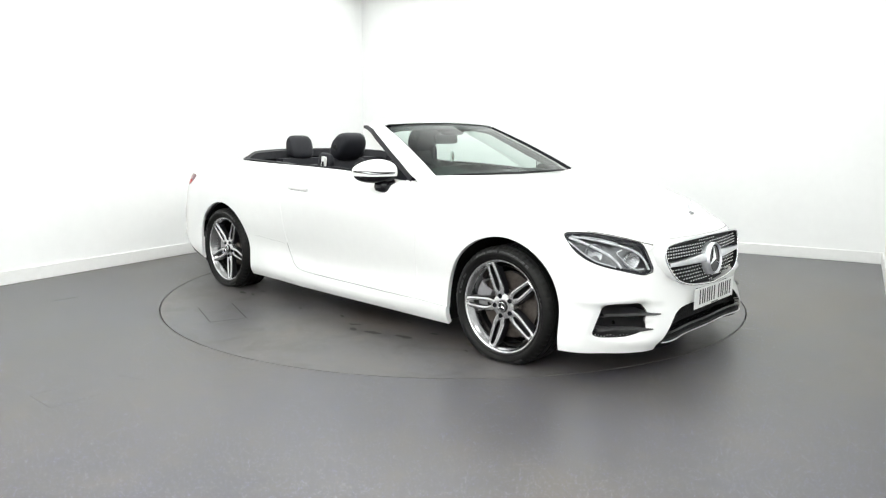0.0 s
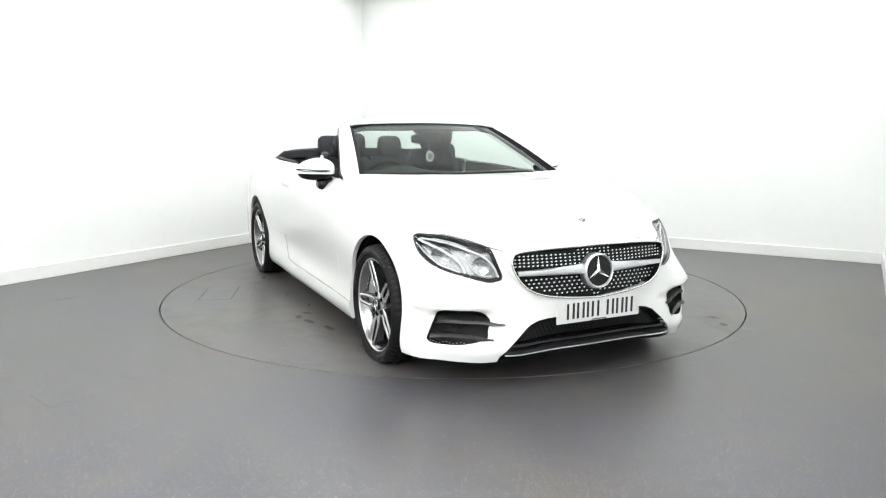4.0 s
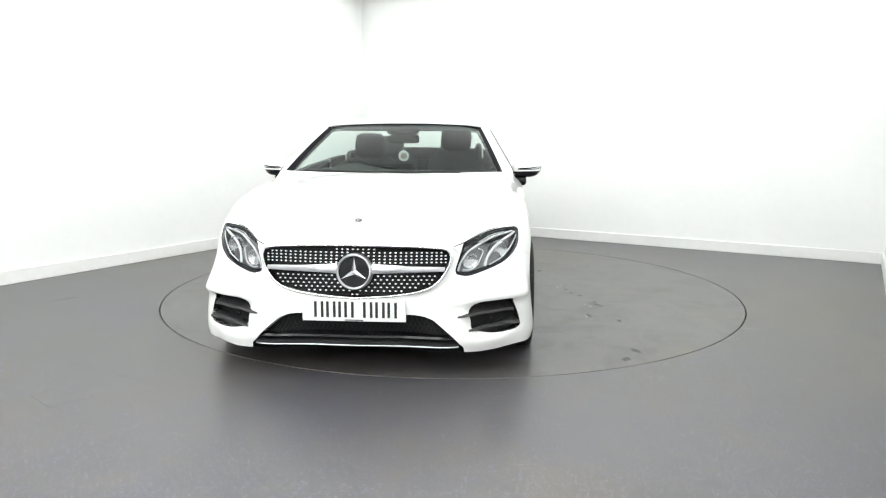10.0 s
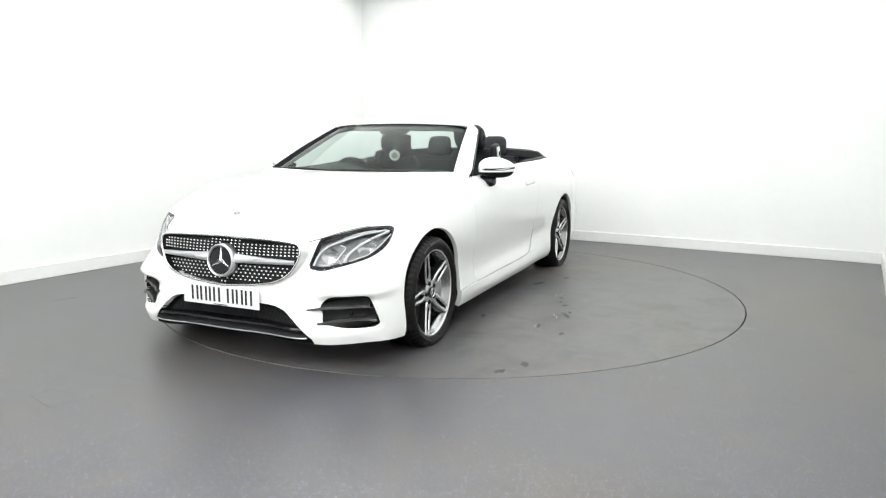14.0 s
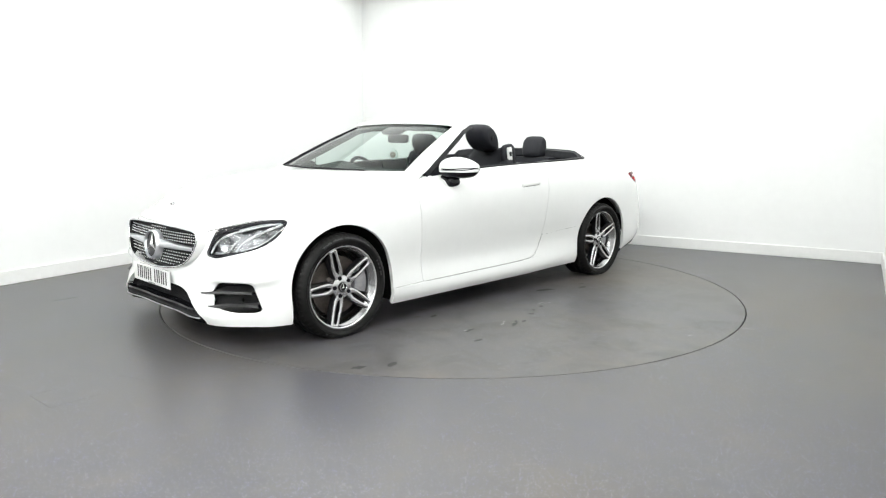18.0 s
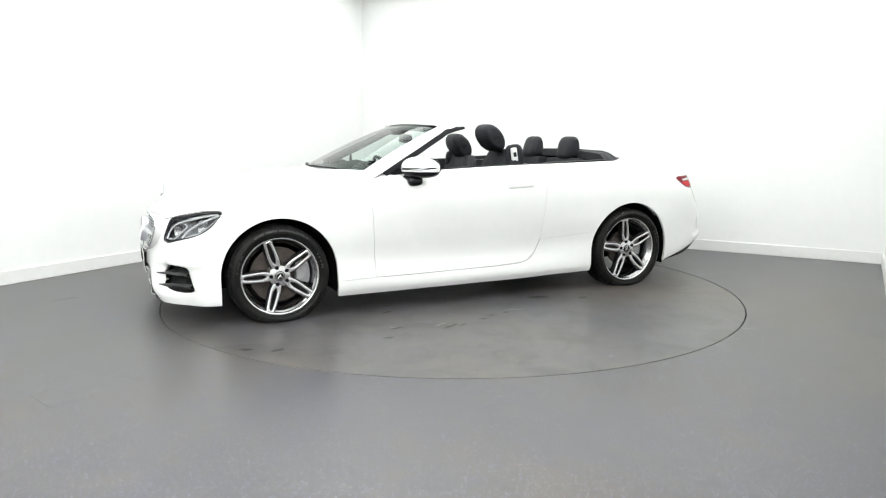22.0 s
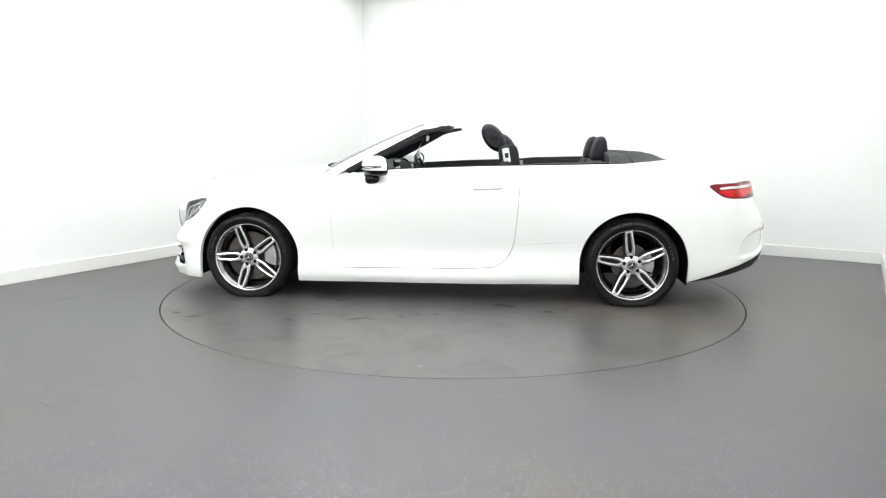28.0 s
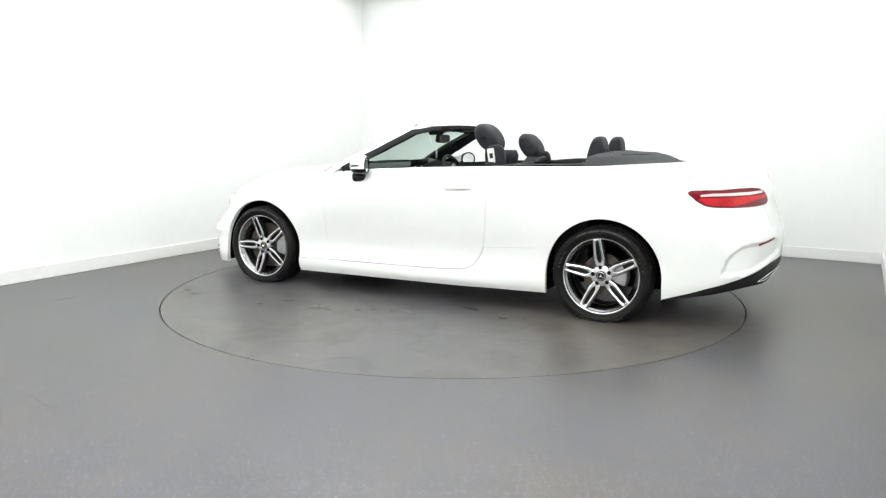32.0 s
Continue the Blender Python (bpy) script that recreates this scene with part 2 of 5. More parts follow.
for cx, cy, a, b in ((.871, 1.0, .035, .012), (.53, 1.10, .055, .013), (.44, 1.105, .022, .010), (.25, 1.02, .020, .012), (.15, .96, .016, .010), (1.837, 1.08, .030, .020), (1.675, 1.168, .030, .018), (-.45, .617, .060, .022),
                     (-.76, .77, .030, .016), (.02, .93, .016, .010), (.78, .58, .030, .014), (.424, -1.395, .040, .016), (.575, -1.36, .050, .018), (.79, -1.29, .050, .018), (.34, -1.31, .035, .013), (-1.04, -1.31, .045, .016), (1.0, 1.19, .025, .012)):
    blot(cx, cy, a * 1.25, b * 1.25, rng.uniform(-.6, .6), MARK, tt, "dark_scuff")
for i in range(24):
    q = rng.uniform(-1.3, 1.3)
    w = rng.choice((-1, 1)) * rng.uniform(.62, 1.05) - .355
    r = rng.uniform(.006, .024)
    blot(q, w, r * 1.6, r * .55, rng.uniform(-.6, .6), MARK if i % 4 else RUST, tt, "dark_scuff" if i % 4 else "brown_scuff", .0010)
for cx, cy, a, b in ((.55, 1.02, .020, .006), (.60, 1.05, .028, .005), (.52, 1.08, .016, .006), (-.06, .87, .05, .004), (-.10, .90, .045, .004), (.89, .985, .022, .006), (-.02, 2.05, .012, .006)):
    blot(cx, cy, a, b, rng.uniform(-.5, .5), PALE, tt, "pale_scuff")

# ---- the car's skin: a net of levels (bottom edge to shoulder) by stations (nose round to tail), x forward, y left ----
HUB_X, HUB_Z = 1.4365, 0.308
SX = (1.4365, 1.04, 0.5, -0.2, -0.75, -1.05, -1.4365, -1.82, -2.12)      # stations along the side
NOSE = {
    "A": ((2.190, 0, .165), (2.183, .25, .162), (2.178, .50, .146), (2.046, .726, .146), (1.925, .868, .147), (1.76, .908, .146)),
    "B": ((2.218, 0, .215), (2.210, .25, .212), (2.202, .50, .200), (2.052, .737, .195), (1.922, .879, .190), (1.76, .917, .190)),
    "C": ((2.230, 0, .380), (2.215, .25, .380), (2.160, .50, .380), (2.072, .725, .380), (1.935, .860, .380), (1.72, .908, .380)),
    "D": ((2.215, 0, .560), (2.195, .25, .560), (2.115, .50, .560), (1.990, .70, .560), (1.855, .838, .560), (1.70, .897, .560)),
    "E": ((2.190, 0, .680), (2.170, .25, .680), (2.094, .50, .680), (1.920, .69, .680), (1.815, .820, .690), (1.66, .876, .700)),
    "G": ((2.165, 0, .715), (2.142, .25, .715), (2.044, .50, .720), (1.860, .67, .745), (1.765, .79, .770), (1.62, .835, .800)),
    "F": ((2.120, 0, .740), (2.095, .25, .745), (1.960, .50, .765), (1.800, .63, .805), (1.700, .70, .835), (1.58, .745, .868)),
}
SIDE = {   # half-widths and heights at the side stations
    "A": ((.885, .882, .878, .878, .882, .888, .892, .885, .84), (.14, .14, .142, .145, .15, .155, .16, .185, .238)),
    "B": ((.906, .904, .900, .900, .903, .907, .906, .896, .866), (.19, .19, .185, .188, .192, .20, .205, .232, .285)),
    "C": ((.915, .895, .875, .872, .885, .905, .925, .905, .872), (.38, .38, .36, .36, .38, .40, .40, .40, .42)),
    "D": ((.918, .908, .90, .90, .912, .925, .93, .91, .872), (.56, .56, .56, .58, .58, .60, .60, .60, .60)),
    "E": ((.905, .905, .915, .917, .925, .928, .925, .90, .85), (.70, .71, .74, .77, .78, .78, .78, .78, .78)),
    "G": ((.87, .875, .895, .90, .905, .90, .885, .855, .79), (.82, .84, .87, .90, .92, .93, .93, .92, .91)),
    "F": ((.78, .79, .82, .835, .84, .835, .80, .75, .68), (.895, .925, .965, 1.0, 1.015, 1.022, 1.025, 1.01, .99)),
}
TAIL = {
    "A": ((-2.32, .70, .280), (-2.415, .45, .275), (-2.445, 0, .275)),
    "B": ((-2.335, .750, .345), (-2.455, .47, .360), (-2.490, 0, .360)),
    "C": ((-2.340, .765, .45), (-2.470, .48, .46), (-2.505, 0, .46)),
    "D": ((-2.330, .750, .60), (-2.460, .47, .60), (-2.495, 0, .60)),
    "E": ((-2.270, .705, .78), (-2.395, .45, .78), (-2.435, 0, .78)),
    "G": ((-2.235, .640, .90), (-2.365, .42, .90), (-2.415, 0, .90)),
    "F": ((-2.200, .555, .975), (-2.325, .38, .968), (-2.375, 0, .965)),
}
# height of the middle line of bonnet, cowl, cockpit (cut away) and boot
CREST = ((-2.39, .965), (-2.32, .980), (-2.15, 1.005), (-1.9, 1.036), (-1.73, 1.052), (-1.5, 1.066), (-1.0, 1.05), (0.0, 1.02), (0.7, 1.0),
         (1.0, .985), (1.21, .972), (1.6, .940), (1.85, .897), (2.0, .855), (2.08, .80), (2.125, .738))


def smooth_line(t, pts, q):
    """Monotone-ish cubic (finite-difference tangents) through pts at t, taken at q. pts: (n,) or (n, k)."""
    t, pts, q = np.asarray(t, float), np.asarray(pts, float), np.asarray(q, float)
    one = pts.ndim == 1
    P = pts[:, None] if one else pts
    h = np.diff(t)
    s = np.diff(P, axis=0) / h[:, None]
    m = np.empty_like(P)
    m[0], m[-1] = s[0], s[-1]
    m[1:-1] = (s[:-1] * h[1:, None] + s[1:] * h[:-1, None]) / (h[1:] + h[:-1])[:, None]
    j = np.clip(np.searchsorted(t, q, side="right") - 1, 0, len(t) - 2)
    u = ((q - t[j]) / h[j])[:, None]
    H = h[j][:, None]
    out = (2 * u**3 - 3 * u**2 + 1) * P[j] + (u**3 - 2 * u**2 + u) * H * m[j] + (-2 * u**3 + 3 * u**2) * P[j + 1] + (u**3 - u**2) * H * m[j + 1]
    return out[:, 0] if one else out


def level(key):
    y, z = SIDE[key]
    return list(NOSE[key]) + [(SX[i], y[i], z[i]) for i in range(len(SX))] + list(TAIL[key])


def skin(rows=320, low=64, top=20):
    """The left half of the skin: points, the run along the side (l) of each, triangles and normals."""
    keys = "ABCDEGF"
    net = np.array([level(k) for k in keys])                # 7 x 18 x 3
    # a common measure along the car: length of the middle level, made symmetric at nose and tail by mirrored ends
    mid = net[3]
    run = np.concatenate([[0], np.cumsum(np.linalg.norm(np.diff(mid, axis=0), axis=1))])
    def ends(c):
        a, b = c[1:3][::-1] * (1, -1, 1), c[-3:-1][::-1] * (1, -1, 1)
        return np.concatenate([a, c, b])
    trun = np.concatenate([-run[1:3][::-1], run, 2 * run[-1] - run[-3:-1][::-1]])
    l = np.linspace(0, run[-1], rows)
    cols = np.stack([smooth_line(trun, ends(c), l) for c in net], axis=1)        # rows x 7 x 3
    tb = np.array([0, .08, .25, .45, .63, .80, 1.0])
    v = np.linspace(0, 1, low)
    band = np.stack([smooth_line(tb, cols[i], v) for i in range(rows)])          # rows x low x 3
    F = band[:, -1]
    # brow over the side intakes, the hollow below it and the flared lower edge
    z, run_ = band[:, :, 2], np.repeat(l[:, None], low, 1)
    ease = lambda q: np.clip(q, 0, 1) ** 2 * (3 - 2 * np.clip(q, 0, 1))
    brow = ease((run_ - .58) / .17) * ease((1.04 - run_) / .15) * np.where(z > .420, np.clip((.63 - z) / .21, 0, 1) ** 1.4, ease((z - .376) / .044))
    hollow = ease((run_ - .54) / .12) * ease((.885 - run_) / .10) * ease((.392 - z) / .03) * ease((z - .235) / .05)
    flare = ease((run_ - .54) / .10) * ease((.86 - run_) / .16) * ease((.240 - z) / .035)
    out = np.cross(np.gradient(band, axis=0), np.gradient(band, axis=1))
    out /= np.maximum(np.linalg.norm(out, axis=2, keepdims=True), 1e-9)
    out[:, :, 2] = 0
    band = band + out * (.033 * brow - .042 * hollow + .024 * flare)[:, :, None]
    cx, cz = np.array(CREST).T
    zc = smooth_line(cx, cz, F[:, 0])
    c = np.linspace(0, 1, top + 1)[1:]
    k = 1 - c
    up = np.empty((rows, top, 3))
    up[:, :, 0] = F[:, 0, None]
    up[:, :, 1] = F[:, 1, None] * k
    up[:, :, 2] = zc[:, None] - (zc - F[:, 2])[:, None] * k**2.2
    G = np.concatenate([band, up], axis=1)
    G[0, :, 1] = 0
    G[-1, :, 1] = 0
    R, C = G.shape[:2]
    du = np.gradient(G, axis=0)
    dv = np.gradient(G, axis=1)
    mirror = np.array([1, -1, 1])
    du[0] = G[1] - G[1] * mirror
    du[-1] = G[-2] * mirror - G[-2]
    dv[:, -1] = G[:, -2] * mirror - G[:, -2]
    N = np.cross(du, dv)
    N[:, -1, 1] = 0
    ln = np.linalg.norm(N, axis=2, keepdims=True)
    N = np.where(ln > 1e-12, N / np.maximum(ln, 1e-12), np.array([0, 0, 1.0]))
    for _ in range(2):
        N[1:-1, 1:-1] = (N[1:-1, 1:-1] * 2 + N[:-2, 1:-1] + N[2:, 1:-1] + N[1:-1, :-2] + N[1:-1, 2:]) / 6
    N /= np.maximum(np.linalg.norm(N, axis=2, keepdims=True), 1e-9)
    idx = np.arange(R * C).reshape(R, C)
    a, b, cc, d = idx[:-1, :-1].ravel(), idx[1:, :-1].ravel(), idx[1:, 1:].ravel(), idx[:-1, 1:].ravel()
    T = np.concatenate([np.stack([a, b, cc], 1), np.stack([a, cc, d], 1)])
    V, N = G.reshape(-1, 3), N.reshape(-1, 3)
    L = np.repeat(l, C)
    band_of = np.tile(np.concatenate([v, 1 + c]), R)
    e1, e2 = V[T[:, 1]] - V[T[:, 0]], V[T[:, 2]] - V[T[:, 0]]
    T = T[np.linalg.norm(np.cross(e1, e2), axis=1) > 1e-10]
    return {"V": V, "N": N, "A": np.stack([L, band_of], 1), "T": T}


# ---- mesh tools for the car ----
def lies_in(q, poly):
    """Signed distance of points q (n, 2) to a closed polygon: negative inside."""
    p = np.asarray(poly, float)
    r = np.roll(p, -1, axis=0)
    best = np.full(len(q), 1e9)
    inside = np.zeros(len(q), bool)
    for (ax, ay), (bx, by) in zip(p, r):
        ex, ey = bx - ax, by - ay
        wx, wy = q[:, 0] - ax, q[:, 1] - ay
        k = np.clip((wx * ex + wy * ey) / max(ex * ex + ey * ey, 1e-12), 0, 1)
        best = np.minimum(best, np.hypot(wx - k * ex, wy - k * ey))
        if ay != by:
            cross = ((ay > q[:, 1]) != (by > q[:, 1])) & (q[:, 0] < (bx - ax) * (q[:, 1] - ay) / (by - ay) + ax)
            inside ^= cross
    return np.where(inside, -best, best)


def rounded(poly, times=2):
    """Corner cutting, so that outlines are curves."""
    p = np.asarray(poly, float)
    for _ in range(times):
        n = np.roll(p, -1, axis=0)
        p = np.stack([0.8 * p + 0.2 * n, 0.2 * p + 0.8 * n], axis=1).reshape(-1, 2)
    return p


def cut(m, g):
    """The part of mesh m where g < 0, cut clean along g = 0."""
    T = m["T"]
    s = g[T] < 0
    n = s.sum(axis=1)
    keep = [T[n == 3]]
    V, N, A = [m["V"]], [m["N"]], [m["A"]]
    made, extra, tris = {}, [], []
    count = len(m["V"])

    def mid(i, j):
        key = (i, j) if i < j else (j, i)
        if key not in made:
            a, b = key
            made[key] = count + len(extra)
            extra.append((a, b, g[a] / (g[a] - g[b])))
        return made[key]
    for t, f in zip(T[(n == 1) | (n == 2)], s[(n == 1) | (n == 2)]):
        one = f if f.sum() == 1 else ~f
        k = int(np.argmax(one))
        a, b, c = int(t[k]), int(t[(k + 1) % 3]), int(t[(k + 2) % 3])
        ab, ca = mid(a, b), mid(c, a)
        if f.sum() == 1:
            tris.append((a, ab, ca))
        else:
            tris += [(ab, b, c), (ab, c, ca)]
    if extra:
        i, j, k = (np.array(x) for x in zip(*extra))
        for out in (V, N, A):
            src = out[0]
            out.append(src[i] + (src[j] - src[i]) * k[:, None])
        keep.append(np.array(tris))
    V, N, A, T = np.concatenate(V), np.concatenate(N), np.concatenate(A), np.concatenate(keep).astype(int)
    used, back = np.unique(T, return_inverse=True)
    N = N[used]
    return {"V": V[used], "N": N / np.maximum(np.linalg.norm(N, axis=1, keepdims=True), 1e-9), "A": A[used], "T": back.reshape(-1, 3)}


def cut_out(m, g, gap=0.0025):
    """(inside, outside) of g = 0, with a gap between them."""
    return cut(m, g + gap), cut(m, -g + gap)


def lz(m):
    return np.stack([m["A"][:, 0], m["V"][:, 2]], 1)


def xy(m):
    return m["V"][:, :2]


def push(m, d):
    return {**m, "V": m["V"] + m["N"] * d}


def mirrored(m):
    f = np.array([1, -1, 1])
    return {"V": m["V"] * f, "N": m["N"] * f, "A": m["A"], "T": m["T"][:, ::-1]}


def joined(*ms):
    V, N, A, T, k = [], [], [], [], 0
    for m in ms:
        V.append(m["V"]); N.append(m["N"]); A.append(m["A"]); T.append(m["T"] + k)
        k += len(m["V"])
    return {"V": np.concatenate(V), "N": np.concatenate(N), "A": np.concatenate(A), "T": np.concatenate(T)}


def with_flange(m, depth):
    """Turn the rim of a panel inwards, so that it shows its thickness."""
    T = m["T"]
    e = np.concatenate([T[:, [0, 1]], T[:, [1, 2]], T[:, [2, 0]]])
    key = {}
    for a, b in e:
        key[(int(a), int(b))] = 1
    rim = [(a, b) for a, b in key if (b, a) not in key and not (abs(m["V"][a, 1]) < 1e-5 and abs(m["V"][b, 1]) < 1e-5)]
    if not rim:
        return m
    a, b = np.array(rim).T
    V, N = m["V"], m["N"]
    along = V[b] - V[a]
    out = np.cross(along, N[a])
    out /= np.maximum(np.linalg.norm(out, axis=1, keepdims=True), 1e-9)
    k = len(V)
    n = len(a)
    nv = np.concatenate([V[a], V[b], V[a] - N[a] * depth, V[b] - N[b] * depth])
    nn = np.concatenate([out] * 4)
    i = np.arange(n)
    nt = np.concatenate([np.stack([k + n + i, k + i, k + 2 * n + i], 1), np.stack([k + n + i, k + 2 * n + i, k + 3 * n + i], 1)])
    return {"V": np.concatenate([V, nv]), "N": np.concatenate([N, nn]), "A": np.concatenate([m["A"], np.zeros((4 * n, 2))]), "T": np.concatenate([T, nt])}


def panel(name, m, mat, parent, label="", depth=0.018):
    if depth:
        m = with_flange(m, depth)
    return hang(name, mesh_of(name, m["V"], m["T"], mat, normals=m["N"]), parent, label)


def sheet(points, mat, name, parent, label="", thick=0.0, smooth=True):
    """A grid of points (r, c, 3) as one mesh; thick: given a back, offset along the normal."""
    P = np.asarray(points, float)
    R, C = P.shape[:2]
    du, dv = np.gradient(P, axis=0), np.gradient(P, axis=1)
    N = np.cross(du, dv)
    N /= np.maximum(np.linalg.norm(N, axis=2, keepdims=True), 1e-9)
    idx = np.arange(R * C).reshape(R, C)
    F = [(idx[i, j], idx[i + 1, j], idx[i + 1, j + 1], idx[i, j + 1]) for i in range(R - 1) for j in range(C - 1)]
    V = P.reshape(-1, 3)
    if thick:
        k = R * C
        V = np.concatenate([V, (P - N * thick).reshape(-1, 3)])
        F += [(k + d, k + c, k + b, k + a) for a, b, c, d in F]
        ring = list(idx[0, :]) + list(idx[1:, -1]) + list(idx[-1, -2::-1]) + list(idx[-2:0:-1, 0])
        F += [(ring[i], ring[(i + 1) % len(ring)], k + ring[(i + 1) % len(ring)], k + ring[i]) for i in range(len(ring))]
    me = mesh_of(name, V, F, mat, smooth)
    if smooth:
        me.set_sharp_from_angle(angle=radians(40))
    return hang(name, me, parent, label)


def tube_mesh(pts, ra, rb=None, n=10, up=(0, 0, 1), closed=False, taper=None):
    """Verts and faces of a tube along pts; ra across, rb along `up`."""
    P = np.asarray(pts, float)
    rb = ra if rb is None else rb
    d = np.gradient(P, axis=0) if not closed else (np.roll(P, -1, 0) - np.roll(P, 1, 0))
    d /= np.maximum(np.linalg.norm(d, axis=1, keepdims=True), 1e-9)
    u = np.asarray(up, float)
    u = np.broadcast_to(u, P.shape)
    s = np.cross(d, u)
    s /= np.maximum(np.linalg.norm(s, axis=1, keepdims=True), 1e-9)
    w = np.cross(s, d)
    k = np.ones(len(P)) if taper is None else np.asarray(taper, float)
    V = []
    for i in range(n):
        a = 2 * math.pi * i / n
        V.append(P + (s * math.cos(a) * ra + w * math.sin(a) * rb) * k[:, None])
    V = np.stack(V, 1)
    R = len(P)
    F = []
    for i in range(R if closed else R - 1):
        j = (i + 1) % R
        for c in range(n):
            e = (c + 1) % n
            F.append((i * n + c, i * n + e, j * n + e, j * n + c))
    if not closed:
        F += [tuple(range(n - 1, -1, -1)), tuple((R - 1) * n + c for c in range(n))]
    return V.reshape(-1, 3), F


def tube(name, pts, ra, mat, parent, label="", **how):
    V, F = tube_mesh(pts, ra, **how)
    me = mesh_of(name, V, F, mat, True)
    me.set_sharp_from_angle(angle=radians(50))
    return hang(name, me, parent, label)


def merged(items):
    """Several (verts, faces) as one."""
    V, F, k = [], [], 0
    for v, f in items:
        V.append(np.asarray(v, float))
        F += [tuple(int(i) + k for i in g) for g in f]
        k += len(v)
    return np.concatenate(V), F


def lathe(profile, n=72, axis="y"):
    """Turn (r, h) round the axis; verts and faces."""
    V, F = [], []
    p = list(profile)
    for i in range(n):
        a = 2 * math.pi * i / n
        for r, h in p:
            V.append((r * math.cos(a), h, r * math.sin(a)) if axis == "y" else (r * math.cos(a), r * math.sin(a), h))
    m = len(p)
    for i in range(n):
        j = (i + 1) % n
        for k in range(m - 1):
            F.append((i * m + k, j * m + k, j * m + k + 1, i * m + k + 1))
    return np.array(V), F


def pillow(cx, cy, cz, sx, sy, sz, power=3.0, n=24, tilt=0.0):
    """A soft cushion: a superellipsoid, leaning by tilt degrees about y."""
    V, F = [], []
    m = n // 2
    def f(c, e):
        return math.copysign(abs(c) ** e, c)
    e = 2.0 / power
    for i in range(m + 1):
        la = -math.pi / 2 + math.pi * i / m
        for j in range(n):
            lo = 2 * math.pi * j / n
            V.append((f(math.cos(la), e) * f(math.cos(lo), e) * sx / 2, f(math.cos(la), e) * f(math.sin(lo), e) * sy / 2, f(math.sin(la), e) * sz / 2))
    for i in range(m):
        for j in range(n):
            k = (j + 1) % n
            F.append((i * n + j, i * n + k, (i + 1) * n + k, (i + 1) * n + j))
    V = np.array(V)
    a = radians(tilt)
    x = V[:, 0] * math.cos(a) + V[:, 2] * math.sin(a)
    z = -V[:, 0] * math.sin(a) + V[:, 2] * math.cos(a)
    V = np.stack([x + cx, V[:, 1] + cy, z + cz], 1)
    return V, F


def solid(name, vf, mat, parent, label="", smooth=True, at=None, angle=40):
    me = mesh_of(name, vf[0], vf[1], mat, smooth)
    if smooth:
        me.set_sharp_from_angle(angle=radians(angle))
    return hang(name, me, parent, label, at)


def box_vf(x0, x1, y0, y1, z0, z1):
    V = np.array([(x, y, z) for x in (x0, x1) for y in (y0, y1) for z in (z0, z1)])
    F = [(0, 1, 3, 2), (4, 6, 7, 5), (0, 4, 5, 1), (2, 3, 7, 6), (0, 2, 6, 4), (1, 5, 7, 3)]
    return V, F


def plate_vf(poly, put, thick):
    """A flat polygon (u, v) raised to a slab by put(u, v, depth) -> point."""
    n = len(poly)
    V = [put(u, v, 0.0) for u, v in poly] + [put(u, v, thick) for u, v in poly]
    F = [tuple(range(n)), tuple(range(2 * n - 1, n - 1, -1))] + [(i, n + i, n + (i + 1) % n, (i + 1) % n) for i in range(n)]
    return np.array(V), F

# ---- the car's materials ----
PAINT = mottled("white_paint", (0.81, 0.815, 0.81), (0.835, 0.84, 0.835), 2.0, 0.28, bump=0.0, Coat_Weight=0.8, Coat_Roughness=0.05)
BLACK = mottled("black_plastic", (0.012, 0.012, 0.013), (0.022, 0.022, 0.024), 14.0, 0.45, bump=0.12, bump_scale=500.0, rough_to=0.6, Specular_IOR_Level=0.25)
GLOSS_BLACK = material("gloss_black", (0.006, 0.006, 0.008), 0.12, Specular_IOR_Level=0.3)
SEAL = mottled("black_rubber_seal", (0.010, 0.010, 0.012), (0.018, 0.018, 0.024), 20.0, 0.5, Specular_IOR_Level=0.3)
MOULDING = mottled("matt_black_moulding", (0.004, 0.004, 0.006), (0.008, 0.008, 0.011), 20.0, 0.6, Specular_IOR_Level=0.06)
CHROME = mottled("chrome", (0.70, 0.71, 0.73), (0.80, 0.81, 0.82), 8.0, 0.10, 1.0, rough_to=0.2)
SATIN = mottled("satin_silver", (0.68, 0.69, 0.72), (0.80, 0.81, 0.84), 10.0, 0.30, 1.0, rough_to=0.38)
RIM_FACE = mottled("machined_alloy", (0.60, 0.60, 0.615), (0.74, 0.74, 0.755), 12.0, 0.22, 0.95)
RIM_GREY = mottled("grey_lacquer", (0.24, 0.24, 0.247), (0.34, 0.34, 0.348), 12.0, 0.20, 1.0)
RIM_DARK = mottled("dark_grey_lacquer", (0.006, 0.006, 0.007), (0.012, 0.012, 0.014), 9.0, 0.35, 0.0, Specular_IOR_Level=0.3)
TYRE = mottled("tyre_rubber", (0.003, 0.003, 0.003), (0.007, 0.0068, 0.0066), 16.0, 0.42, bump=0.3, bump_scale=380.0, rough_to=0.62, Specular_IOR_Level=0.22)
# tyre wall bars, and intake fins whose top light is put into the colour
RUBBER_LIT_FIN = mottled("scuffed_rubber", (0.020, 0.020, 0.021), (0.045, 0.045, 0.047), 40.0, 0.5)
DISC = mottled("brake_disc_steel", (0.050, 0.041, 0.036), (0.105, 0.090, 0.080), 18.0, 0.40, 0.4, rough_to=0.52)
CALIPER = mottled("caliper_silver", (0.30, 0.30, 0.31), (0.42, 0.42, 0.43), 22.0, 0.4, 0.5)
